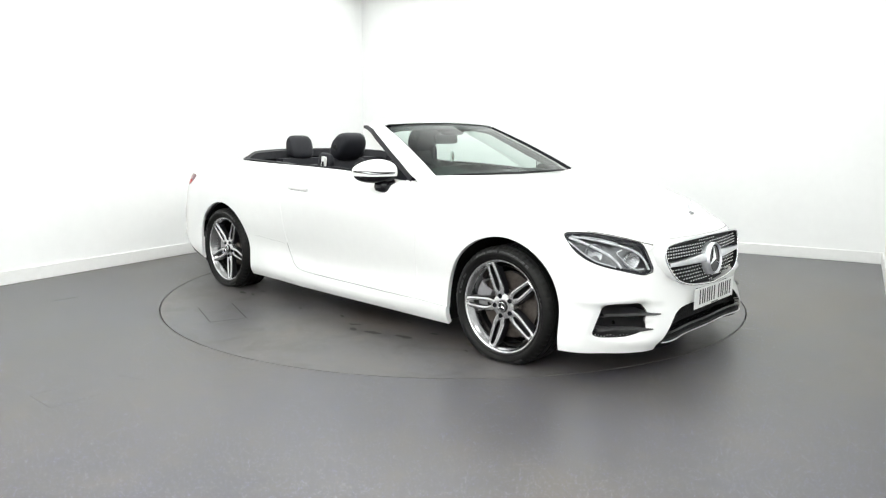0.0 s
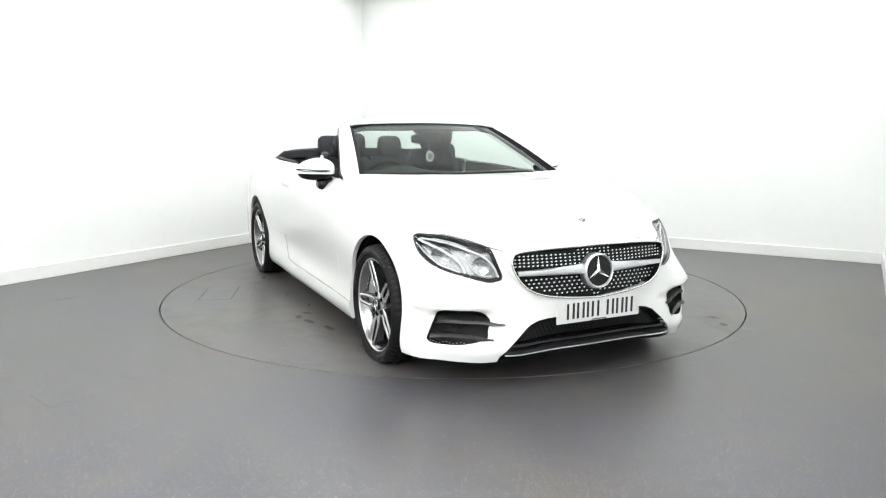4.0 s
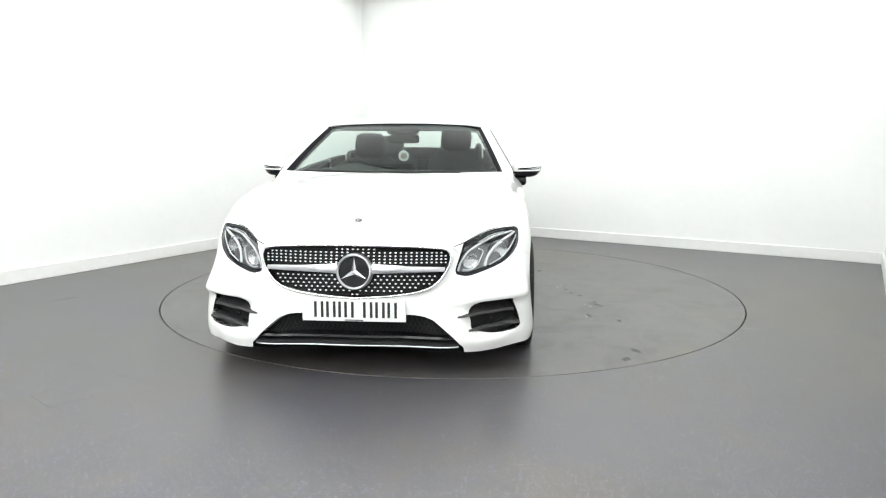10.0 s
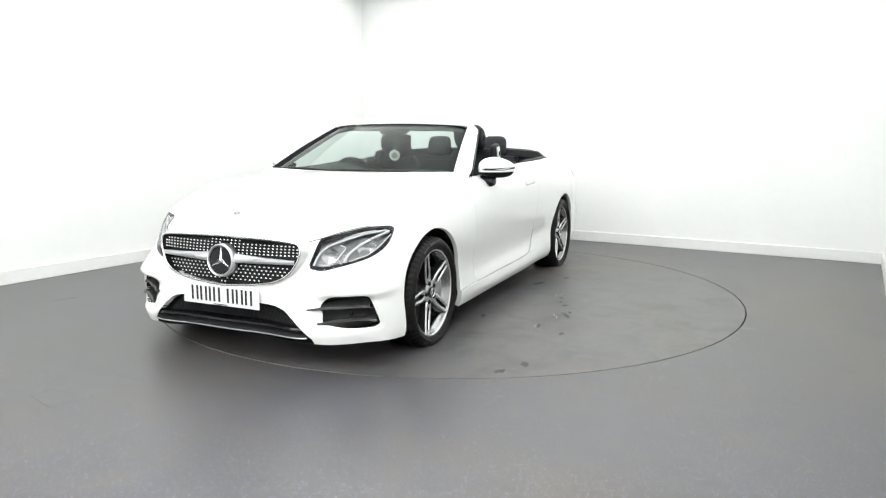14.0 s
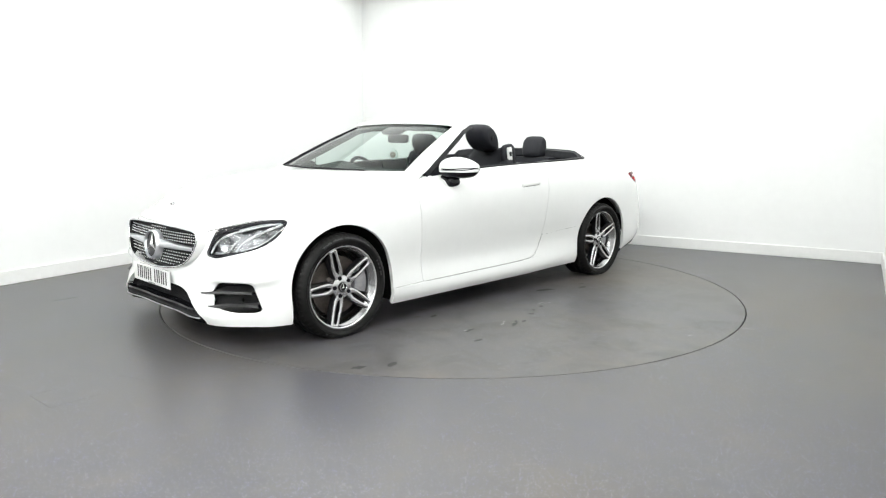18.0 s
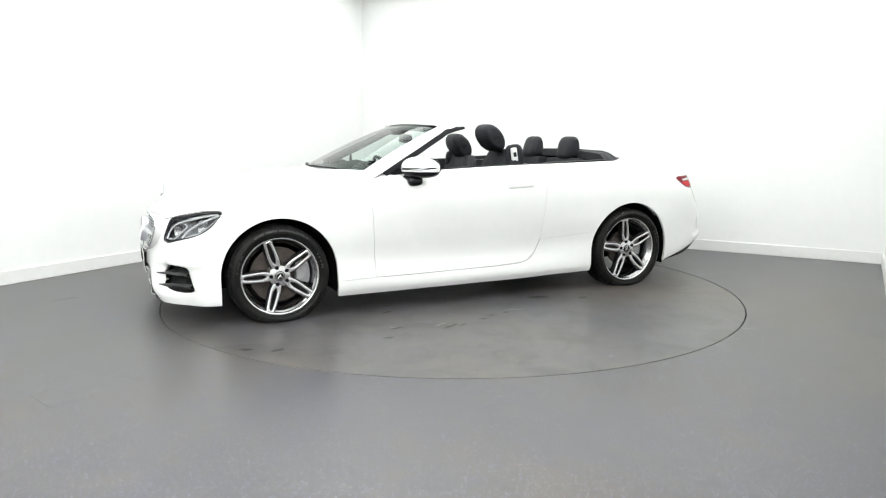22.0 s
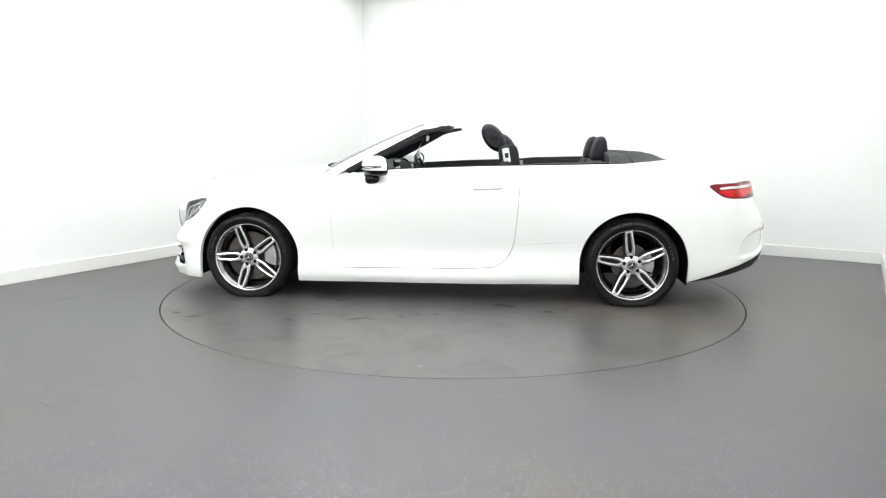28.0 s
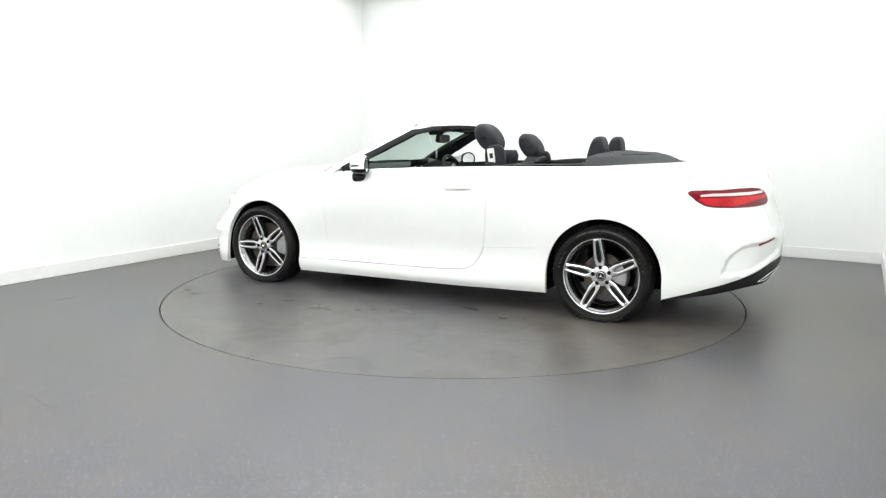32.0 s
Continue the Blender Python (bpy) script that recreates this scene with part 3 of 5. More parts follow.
LEATHER = mottled("dark_leather", (0.012, 0.0125, 0.016), (0.022, 0.0225, 0.028), 18.0, 0.45, bump=0.35, bump_scale=260.0, rough_to=0.65, Specular_IOR_Level=0.22)
FABRIC = mottled("dark_soft_cover", (0.018, 0.019, 0.022), (0.030, 0.031, 0.036), 26.0, 0.85, bump=0.4, bump_scale=420.0)
TRIM_DARK = mottled("dark_cabin_trim", (0.009, 0.0095, 0.011), (0.018, 0.0185, 0.021), 12.0, 0.6, bump=0.2, bump_scale=300.0, Specular_IOR_Level=0.25)
LINER = mottled("wheel_arch_liner", (0.004, 0.004, 0.004), (0.008, 0.008, 0.0075), 24.0, 0.85, bump=0.4, bump_scale=120.0, Specular_IOR_Level=0.08)
LAMP_DARK = mottled("lamp_housing", (0.19, 0.191, 0.20), (0.31, 0.31, 0.322), 12.0, 0.28, 0.55)
LAMP_BRIGHT = mottled("lamp_reflector", (0.58, 0.585, 0.60), (0.72, 0.725, 0.74), 20.0, 0.22, 0.85)
LIGHT_GUIDE = mottled("clear_light_guide", (0.50, 0.51, 0.53), (0.80, 0.81, 0.83), 30.0, 0.16)
SILVER = mottled("silver_lacquer", (0.60, 0.61, 0.63), (0.72, 0.73, 0.75), 10.0, 0.32, 0.15)
STUD = material("bright_stud", (0.86, 0.87, 0.88), 0.2)
PLATE_WHITE = mottled("plate_white", (0.74, 0.74, 0.74), (0.80, 0.80, 0.80), 12.0, 0.35)
PLATE_BLACK = material("plate_black", (0.012, 0.012, 0.014), 0.4)
NET = mottled("black_grille", (0.008, 0.008, 0.009), (0.016, 0.016, 0.017), 30.0, 0.5, Specular_IOR_Level=0.2)


def glass_material(name, tint, rough=0.0, clear=1.0):
    """Thin clear sheet: passes light straight on, with a mirror sheen that grows to the edge."""
    m = material(name, tint, 0.02)
    n, l, b = nodes_of(m)
    out = n["Material Output"]
    tr = n.new("ShaderNodeBsdfTransparent")
    tr.inputs[0].default_value = (*tint, 1)
    gl = n.new("ShaderNodeBsdfGlossy")
    gl.inputs["Roughness"].default_value = rough
    lw = n.new("ShaderNodeLayerWeight")
    pw = n.new("ShaderNodeMath")
    pw.operation = "POWER"
    pw.inputs[1].default_value = 7.0
    fr = n.new("ShaderNodeMath")
    fr.operation = "MULTIPLY_ADD"
    fr.inputs[1].default_value = 1.3
    fr.inputs[2].default_value = 0.010
    fr.use_clamp = True
    l.new(lw.outputs["Facing"], pw.inputs[0])
    l.new(pw.outputs[0], fr.inputs[0])
    mx = n.new("ShaderNodeMixShader")
    l.new(fr.outputs[0], mx.inputs[0])
    l.new(tr.outputs[0], mx.inputs[1])
    l.new(gl.outputs[0], mx.inputs[2])
    l.new(mx.outputs[0], out.inputs["Surface"])
    return m


GLASS = glass_material("tinted_windscreen", (0.61, 0.72, 0.675))
LENS = glass_material("clear_lens", (0.90, 0.91, 0.92))
RED_LENS = material("red_lamp_lens", (0.17, 0.004, 0.013), 0.08, Specular_IOR_Level=0.35)
RED_GLOW = mottled("bright_red_lens", (0.36, 0.004, 0.012), (0.72, 0.020, 0.022), 7.0, 0.10, Specular_IOR_Level=0.3)
RED_CLEAR = material("pale_lamp_strip", (0.72, 0.62, 0.62), 0.1)
DIM_MIRROR = material("dimmed_mirror", (0.016, 0.017, 0.019), 0.12, Specular_IOR_Level=0.1)
CHARM_CENTRE = mottled("charm_picture", (0.22, 0.12, 0.11), (0.52, 0.46, 0.42), 90.0, 0.4)
MIRROR = material("mirror_glass", (0.85, 0.87, 0.88), 0.02, 1.0)

# ---- the car: painted skin, cut into its panels ----
car = new("car")
tagged(car, "white two-door cabriolet with its dark soft top folded away", "car")
WHOLE = skin()
ROWS, LOW, TOP = 320, 64, 20
GRID = WHOLE["V"].reshape(ROWS, LOW + TOP, 3)
GRID_N = WHOLE["N"].reshape(ROWS, LOW + TOP, 3)
RUN = WHOLE["A"].reshape(ROWS, LOW + TOP, 2)[:, 0, 0]


def on_skin(l, z, out=0.0, side=1):
    """The place on the skin at run l and height z, moved out along the normal."""
    sgn = 1
    if l < 0:
        l, sgn = -l, -1
    i = int(np.clip(np.searchsorted(RUN, l) - 1, 0, ROWS - 2))
    k = (l - RUN[i]) / (RUN[i + 1] - RUN[i])
    col = GRID[i] * (1 - k) + GRID[i + 1] * k
    nor = GRID_N[i] * (1 - k) + GRID_N[i + 1] * k
    zs = col[:LOW, 2]
    j = int(np.clip(np.searchsorted(zs, z) - 1, 0, LOW - 2))
    q = (z - zs[j]) / max(zs[j + 1] - zs[j], 1e-9)
    p = col[j] * (1 - q) + col[j + 1] * q
    n = nor[j] * (1 - q) + nor[j + 1] * q
    p = p + n / np.linalg.norm(n) * out
    return p * np.array([1, sgn * side, 1])


def both_sides(name, m, mat, label="", depth=0.018, parent=None):
    """The same panel on both flanks, as two parts."""
    a = panel(name, m, mat, parent or car, label, depth)
    b = panel(name, mirrored(m), mat, parent or car, label, depth)
    return a, b


HEADLAMP = rounded([(.503, .541), (.576, .523), (.651, .541), (.80, .577), (.876, .614), (.936, .665), (.968, .730), (.940, .745), (.870, .744), (.80, .739), (.72, .729), (.634, .712), (.572, .693), (.554, .686), (.536, .63)], 1)
GRILLE = rounded([(-.1, .690), (0, .690), (.277, .685), (.45, .676), (.495, .662), (.505, .622), (.488, .578), (.449, .524), (.396, .485), (.315, .459), (.181, .441), (0, .428), (-.1, .428)], 2)
SIDE_INTAKE = rounded([(.583, .341), (.612, .377), (.661, .395), (.755, .403), (.822, .402), (.850, .378), (.866, .330), (.876, .280), (.884, .240), (.832, .228), (.72, .231), (.655, .244), (.600, .262), (.606, .290), (.600, .314)], 1)
LOW_INTAKE = [(-.1, .352), (0, .352), (.24, .349), (.30, .345), (.347, .338), (.40, .318), (.455, .275), (.50, .235), (.555, .175), (.57, .10), (-.1, .10)]
BUMPER = [(-.2, .02), (-.2, .706), (.25, .702), (.47, .690), (.53, .64), (.92, .64), (1.0, .60), (1.15, .575), (1.5, .575), (1.5, .02)]
DOOR = rounded([(1.975, 1.2), (1.99, .92), (2.015, .74), (2.032, .45), (2.040, .285), (2.042, .249), (2.08, .249), (2.3, .249), (2.964, .256), (3.2, .267), (3.28, .285), (3.35, .35), (3.395, .449), (3.424, .816), (3.434, 1.2)], 1)
SKIRT = [(1.4, .02), (1.4, .242), (2.3, .243), (2.964, .249), (3.26, .265), (4.2, .275), (4.2, .02)]
TAIL_LAMP = rounded([(4.752, .880), (4.768, .893), (4.80, .896), (5.05, .902), (5.40, .905), (5.50, .875), (5.55, .825), (5.50, .798), (5.36, .790), (5.10, .790), (4.88, .796), (4.82, .825), (4.785, .853)], 1)
DIFFUSER = [(4.60, .02), (4.645, .190), (4.687, .204), (4.81, .246), (4.90, .279), (5.0, .310), (5.12, .354), (5.20, .382), (5.30, .412), (5.40, .430), (5.55, .445), (5.75, .453), (6.2, .458), (6.2, .02)]
REAR_BUMPER = [(4.5, .02), (4.5, .60), (4.75, .62), (5.1, .64), (5.37, .645), (6.2, .645), (6.2, .02)]
BONNET = [(2.4, -.1), (2.4, .44), (2.07, .50), (1.98, .572), (1.88, .640), (1.70, .692), (1.3, .728), (.80, .748), (.835, .70), (.91, .50), (.96, .25), (.978, 0), (.978, -.1)]
COWL = [(.978, -.1), (.978, 0), (.96, .25), (.91, .50), (.850, .665), (.78, .680), (.80, .4), (.83, 0), (.83, -.1)]
SOFT_TOP = [(-1.26, -.1), (-1.26, .775), (-1.34, .775), (-1.44, .70), (-1.60, .54), (-1.72, .34), (-1.795, .14), (-1.810, 0), (-1.810, -.1)]


def arch(m, x, r):
    v = m["V"]
    dz = np.maximum(v[:, 2] - HUB_Z, 0)
    return np.where(v[:, 1] > 0.45, np.hypot(v[:, 0] - x, dz) - r, 1.0)


rest = cut(WHOLE, -arch(WHOLE, HUB_X - .007, 0.386))
rest = cut(rest, -arch(rest, -HUB_X - .007, 0.386))


def take(poly, of=lz, gap=0.0025, only=None):
    """Cut a panel out of what is left of the skin."""
    global rest
    g = lies_in(of(rest), poly)
    if only is not None:
        g = np.maximum(g, only(rest))
    a, rest = cut_out(rest, g, gap)
    return a


lamp_front = take(HEADLAMP, gap=0.0015)
grille_hole = take(GRILLE, gap=0.0)
intake_hole = take(SIDE_INTAKE, gap=0.0)
low_hole = take(LOW_INTAKE, gap=0.0)
lamp_rear = take(TAIL_LAMP, gap=0.0015)
diffuser = take(DIFFUSER, gap=0.001)
soft_top = take(SOFT_TOP, xy, only=lambda m: 0.97 - m["V"][:, 2])
bonnet = take(BONNET, xy, gap=0.0012, only=lambda m: 0.700 - m["V"][:, 2])
cowl = take(COWL, xy, only=lambda m: 0.90 - m["V"][:, 2])
# the cockpit is open: everything between cowl and soft top, inside the shoulders
v = rest["V"]
shoulder = np.interp(v[:, 0], [-1.4, -1.0, -.2, .5, 1.1], [.76, .80, .80, .785, .76])
hole = np.maximum(np.maximum(v[:, 1] - shoulder, np.maximum(-1.265 - v[:, 0], v[:, 0] - 0.84 + .11 * np.clip((v[:, 1] - .63) / .06, 0, 1))), 1.0 - rest["A"][:, 1])
rest = cut(rest, -hole)
door = take(DOOR, gap=0.0012)
bumper = take(BUMPER, gap=0.0006)
skirt = take(SKIRT, gap=0.0)
rear_bumper = take(REAR_BUMPER, gap=0.0)
wing, rest = cut_out(rest, rest["V"][:, 0] * -1 + 0.55, 0.0)
boot_g = np.minimum(lies_in(xy(rest), [(-1.68, -.1), (-1.68, .50), (-1.62, .58), (-2.0, .62), (-2.25, .50), (-2.6, .46), (-2.6, -.1)]), 9)
boot, quarter = cut_out(rest, boot_g, 0.0025)

def dented(m, g, depth, reach):
    """Press the skin in by depth where g < 0, easing over reach, and take new normals."""
    k = np.clip(-g / reach, 0, 1)
    m = {**m, "V": m["V"] - m["N"] * (depth * k * k * (3 - 2 * k))[:, None]}
    T, V = m["T"], m["V"]
    fn = np.cross(V[T[:, 1]] - V[T[:, 0]], V[T[:, 2]] - V[T[:, 0]])
    N = np.zeros_like(V)
    for c in range(3):
        np.add.at(N, T[:, c], fn)
    N /= np.maximum(np.linalg.norm(N, axis=1, keepdims=True), 1e-12)
    keep = (k <= 0)[:, None]
    return {**m, "N": np.where(keep, m["N"], N)}


VENT = rounded([(4.988, .362), (5.004, .430), (5.030, .490), (5.080, .540), (5.14, .566), (5.25, .576), (5.42, .584), (5.56, .580), (5.58, .48), (5.42, .452), (5.26, .415), (5.12, .372)], 1)
rear_bumper = dented(rear_bumper, lies_in(lz(rear_bumper), VENT), .020, .016)
RECESS = rounded([(.42, .372), (.56, .400), (.66, .408), (.83, .410), (.880, .390), (.905, .31), (.915, .235), (.89, .212), (.66, .214), (.58, .245), (.55, .31), (.50, .335)], 2)
bumper = dented(bumper, lies_in(lz(bumper), RECESS), .009, .022)
intake_hole = dented(intake_hole, lies_in(lz(intake_hole), RECESS), .009, .022)

panel("bonnet", joined(bonnet, mirrored(bonnet)), PAINT, car, "white painted bonnet", 0.02)
panel("front_bumper", joined(bumper, mirrored(bumper)), PAINT, car, "white painted front bumper with dark intakes", 0.03)
panel("rear_bumper", joined(rear_bumper, mirrored(rear_bumper)), PAINT, car, "white painted rear bumper", 0.02)
panel("boot_lid", joined(boot, mirrored(boot)), PAINT, car, "white painted boot lid", 0.02)
both_sides("front_wing", wing, PAINT, "white painted front wing", 0.025)
both_sides("rear_quarter_panel", quarter, PAINT, "white painted rear quarter panel", 0.025)
ledge = np.clip((3.55 - skirt["A"][:, 0]) / .35, 0, 1)
skirt = {**skirt, "V": skirt["V"] + skirt["N"] * (.008 * ledge * ledge * (3 - 2 * ledge))[:, None]}
both_sides("side_skirt", skirt, PAINT, "white painted side skirt", 0.03)
DOOR_L, DOOR_R = both_sides("door", door, PAINT, "white painted long door with a frameless window lowered", 0.02)
panel("cowl", push(joined(cowl, mirrored(cowl)), -0.032), BLACK, car, "black scuttle below the windscreen", 0.02)
rise = np.clip(-lies_in(xy(soft_top), [(-.5, -2), (-.5, .80)] + SOFT_TOP[2:7] + [(-1.810, -2)]) / np.interp(-soft_top["V"][:, 0], (1.26, 1.45, 1.65), (.075, .10, .14)), 0, 1)
soft_top["V"][:, 2] += rise * rise * (3 - 2 * rise) * np.interp(-soft_top["V"][:, 0], (1.26, 1.30, 1.45, 1.55, 1.65, 1.75), (.050, .055, .049, .043, .037, .036))
panel("soft_top_cover", joined(soft_top, mirrored(soft_top)), FABRIC, car, "dark grey cover over the folded roof", 0.06)
def on_cover(x, y, lift=.002):
    """Height of the roof cover at a place, by its nearest point."""
    v = soft_top["V"]
    d = np.hypot(v[:, 0] - x, v[:, 1] - abs(y))
    i = np.argsort(d)[:4]
    w = 1 / (d[i] + 1e-4)
    return np.array([x, y, float((v[i, 2] * w).sum() / w.sum()) + lift])


cover_seams = [[on_cover(x, s * y) for x, y in zip(np.linspace(-1.30, -1.44, 12), np.linspace(.20, .70, 12))] for s in (1, -1)]
cover_seams.append([on_cover(-1.62 + .16 * (y / .5) ** 2, y) for y in np.linspace(-.5, .5, 25)])
for line in cover_seams:
    tube("cover_seam", line, .0035, SEAL, car, "dark stitched seam on the roof cover", n=6)
panel("rear_diffuser", push(joined(diffuser, mirrored(diffuser)), -0.004), BLACK, car, "black rear apron", 0.03)

# dark backing a little below the skin, seen in the joints
inner = cut(WHOLE, -arch(WHOLE, HUB_X - .007, 0.404))
inner = cut(inner, -arch(inner, -HUB_X - .007, 0.404))
near_joint = np.minimum.reduce([np.abs(lies_in(lz(inner), p)) for p in (DOOR,)] + [np.abs(lies_in(xy(inner), BONNET)), np.abs(lies_in(lz(inner), HEADLAMP))])
inner = cut(inner, near_joint - 0.02)
inner = cut(inner, -lies_in(lz(inner), GRILLE))
inner = push(cut(inner, -lies_in(lz(inner), LOW_INTAKE)), -0.016)
both_sides("joint_seal", inner, SEAL, "black rubber behind the joints", 0)

# underbody and wheel arch liners
under = [(2.05, .50), (1.80, .62), (1.80, .45), (1.07, .45), (1.04, .80), (-1.05, .82), (-1.07, .45), (-1.80, .45), (-1.83, .80), (-2.2, .66), (-2.36, .30)]
ring = under + [(x, -y) for x, y in under[::-1]]
solid("underbody", plate_vf(ring, lambda a, b, d: (a, b, 0.165 + d + max(0, -1.8 - a) * 0.25), 0.03), LINER, car, "black underbody", False)
for sx, r in ((1, 0.392), (-1, 0.392)):
    for side in (1, -1):
        rows = []
        for a in np.linspace(-0.42, math.pi + 0.42, 40):
            up = max(math.sin(a), 0)
            x = sx * HUB_X + r * (math.cos(a) if math.sin(a) > 0 else math.copysign(1, math.cos(a)))
            z = HUB_Z + r * math.sin(a) if math.sin(a) > 0 else HUB_Z + 0.36 * math.sin(a)
            y1 = 0.872 - 0.012 * up
            rows.append([(x, side * y, z) for y in (y1, 0.75, 0.60, 0.50)] + [(sx * HUB_X + (x - sx * HUB_X) * 0.02, side * 0.49, HUB_Z + (z - HUB_Z) * 0.02)])
        sheet(rows if side < 0 else [q[::-1] for q in rows], LINER, "wheel_arch_liner", car)

# ---- lamps, grille and intakes at the nose ----
def rim_and_back(m, depth, lift=0.003):
    """A dish: the rim turned in and a floor at that depth."""
    a = push(m, -lift)
    f = with_flange(a, depth)
    k = len(a["T"])
    return joined({**f, "T": f["T"][k:]}, push(m, -lift - depth))


def skin_path(pts, out, side=1, fine=6):
    p = np.asarray(pts, float)
    t = np.arange(len(p))
    q = np.linspace(0, len(p) - 1, (len(p) - 1) * fine + 1)
    c = smooth_line(t, p, q)
    return np.array([on_skin(l, z, out, side) for l, z in c])


def bowl(c, r, d, side, n=20):
    """A small dished reflector facing forward and a little outward."""
    V, F = lathe([(0.001, -d), (r * 0.5, -d * 0.8), (r * 0.85, -d * 0.35), (r, 0.0), (r * 1.08, 0.002), (r * 1.08, -0.01)], n, "y")
    a = radians(28) * side
    x, y, z = V[:, 0], V[:, 1], V[:, 2]
    fx, fy = math.cos(a), math.sin(a)
    V = np.stack([y * fx - x * fy, y * fy + x * fx, z], 1) + np.asarray(c)
    return V, F


for side in (1, -1):
    lamp = lamp_front if side > 0 else mirrored(lamp_front)
    dish = rim_and_back(lamp, 0.05)
    hl = panel("headlight", dish, LAMP_DARK, car, "swept-back headlight with clear lens and dark housing", 0)
    panel("lens", push(lamp, -0.0015), LENS, hl, "clear plastic lens", 0).visible_shadow = False
    for path, r in (([(.530, .552), (.550, .598), (.590, .643), (.645, .672), (.735, .703), (.82, .719), (.915, .730)], .0060),
                    ([(.687, .570), (.710, .613), (.758, .655), (.832, .692), (.935, .724)], .0072),
                    ([(.560, .557), (.602, .557), (.642, .577), (.664, .606), (.684, .641), (.655, .657)], .0038),
                    ([(.715, .575), (.76, .589), (.81, .605), (.858, .636), (.905, .672), (.950, .706)], .0036),
                    ([(.66, .690), (.74, .716), (.84, .730)], .0028)):
        tube("light_guide", skin_path(path, -0.016, side), r, LIGHT_GUIDE, hl, "pale light guide", n=8)
    for l, z, r in ((.612, .605, .042), (.800, .645, .050)):
        solid("projector", bowl(on_skin(l, z, -0.034, side), r, 0.016, side), LAMP_BRIGHT, hl, "bright reflector bowl")
    tube("lamp_edge", [on_skin(l, z, -0.004, side) for l, z in HEADLAMP], 0.0024, SEAL, hl, closed=True, n=6)

# grille: its ends stand proud of the nose
def proud(P):
    """Bring places of the grille forward towards its ends."""
    P = np.array(P, float)
    k = np.clip(np.abs(P[..., 1]) / .48, 0, 1.1)[..., None] ** 2.6
    return P * (1, 1, 1) + k * np.array([.054, 0, 0]) - k * P * (0, .030, 0)


dish = rim_and_back(joined(grille_hole, mirrored(grille_hole)), 0.045, 0.0)
grille = panel("grille", {**dish, "V": proud(dish["V"])}, NET, car, "black grille with bright studs and a silver bar", 0)
loop = [(l, z) for l, z in GRILLE if l > 0.004]
k = max(range(len(loop)), key=lambda i: (loop[i][1] > 0.6) * (1 - loop[i][0]))
loop = loop[k:] + loop[:k]
half = [on_skin(0, .690, 0.001)] + [on_skin(l, z, 0.001) for l, z in loop] + [on_skin(0, .428, 0.001)]
back_loop = half + [p * np.array([1, -1, 1]) for p in half[-2:0:-1]]
full = [proud(p) for p in back_loop]
collar = [[b + np.array([-.004, 0, 0]), b * .6 + f * .4 + np.array([.004, 0, 0]), b * .25 + f * .75 + np.array([.006, 0, 0]), f + np.array([.001, 0, 0])] for b, f in zip(back_loop + back_loop[:1], full + full[:1])]
sheet(collar, PAINT, "grille_collar", grille, "white painted collar round the grille")
tube("grille_surround", full, 0.0055, CHROME, grille, "polished chrome surround", closed=True, n=8)

BADGE = np.array([2.222, 0.0, 0.562])
V, F = [], []
for side in (1, -1):
    for low, zs, step in ((0, np.arange(.606, .680, .0165), .0275), (1, np.arange(.447, .552, .0185), .030)):
        for r, z in enumerate(zs):
            for c in range(18):
                l = 0.012 + step * (c + 0.5 * (r % 2 if low else 0))
                if lies_in(np.array([(l, z)]), GRILLE)[0] > -0.016 or math.hypot(l, z - .562) < 0.099:
                    continue
                p = proud(on_skin(l, z, -0.016, side))
                a, b, d = 0.0066, 0.0043, 0.005
                tl = np.array([-0.35 * l, side * 1.0, 0.0])
                tl /= np.linalg.norm(tl)
                nn = np.array([1.0, side * 0.35 * l, 0.05])
                up = np.array([0, 0, 1.0])
                k = len(V)
                V += [p + tl * a, p + up * b, p - tl * a, p - up * b, p + nn * d, p + tl * a * .6 + up * b * .75 + nn * .002, p - tl * a * .6 + up * b * .75 + nn * .002, p - tl * a * .6 - up * b * .75 + nn * .002, p + tl * a * .6 - up * b * .75 + nn * .002]
                order = [k, k + 5, k + 1, k + 6, k + 2, k + 7, k + 3, k + 8]
                F += [(order[i], order[(i + 1) % 8], k + 4) for i in range(8)]
tagged(hang("studs", mesh_of("studs", V, F, STUD), grille, "rows of small bright studs"), kind="stuff")
# thin black webs that carry the studs
webs = []
for side in (1, -1):
    for z in list(np.arange(.606, .680, .0165)) + list(np.arange(.447, .552, .0185)):
        ls = [l for l in np.linspace(0.0, .5, 40) if lies_in(np.array([(l, z)]), GRILLE)[0] < -0.004]
        if len(ls) > 3:
            webs.append(tube_mesh([proud(on_skin(l, z, -0.024, side)) for l in ls], 0.003, n=5))
tagged(solid("grille_web", merged(webs), NET, grille, "black grille webs"), kind="stuff")
for side in (1, -1):
    rows = []
    for q in np.linspace(0, 1, 14):
        l = .088 + (.468 - .088) * q
        hi, lo = .602 + (.582 - .602) * q ** .7, .551 + (.562 - .551) * q ** .7
        m = (hi + lo) / 2
        rows.append([proud(on_skin(l, z, o, side)) for z, o in ((hi, -.03), (hi, .003), (m + .012, .011 - .006 * q), (lo + .006, .011 - .006 * q), (lo, .006 - .003 * q), (lo, -.03))])
    sheet(rows if side > 0 else [r[::-1] for r in rows], SATIN, "grille_bar", grille, "satin silver wing of the centre bar")
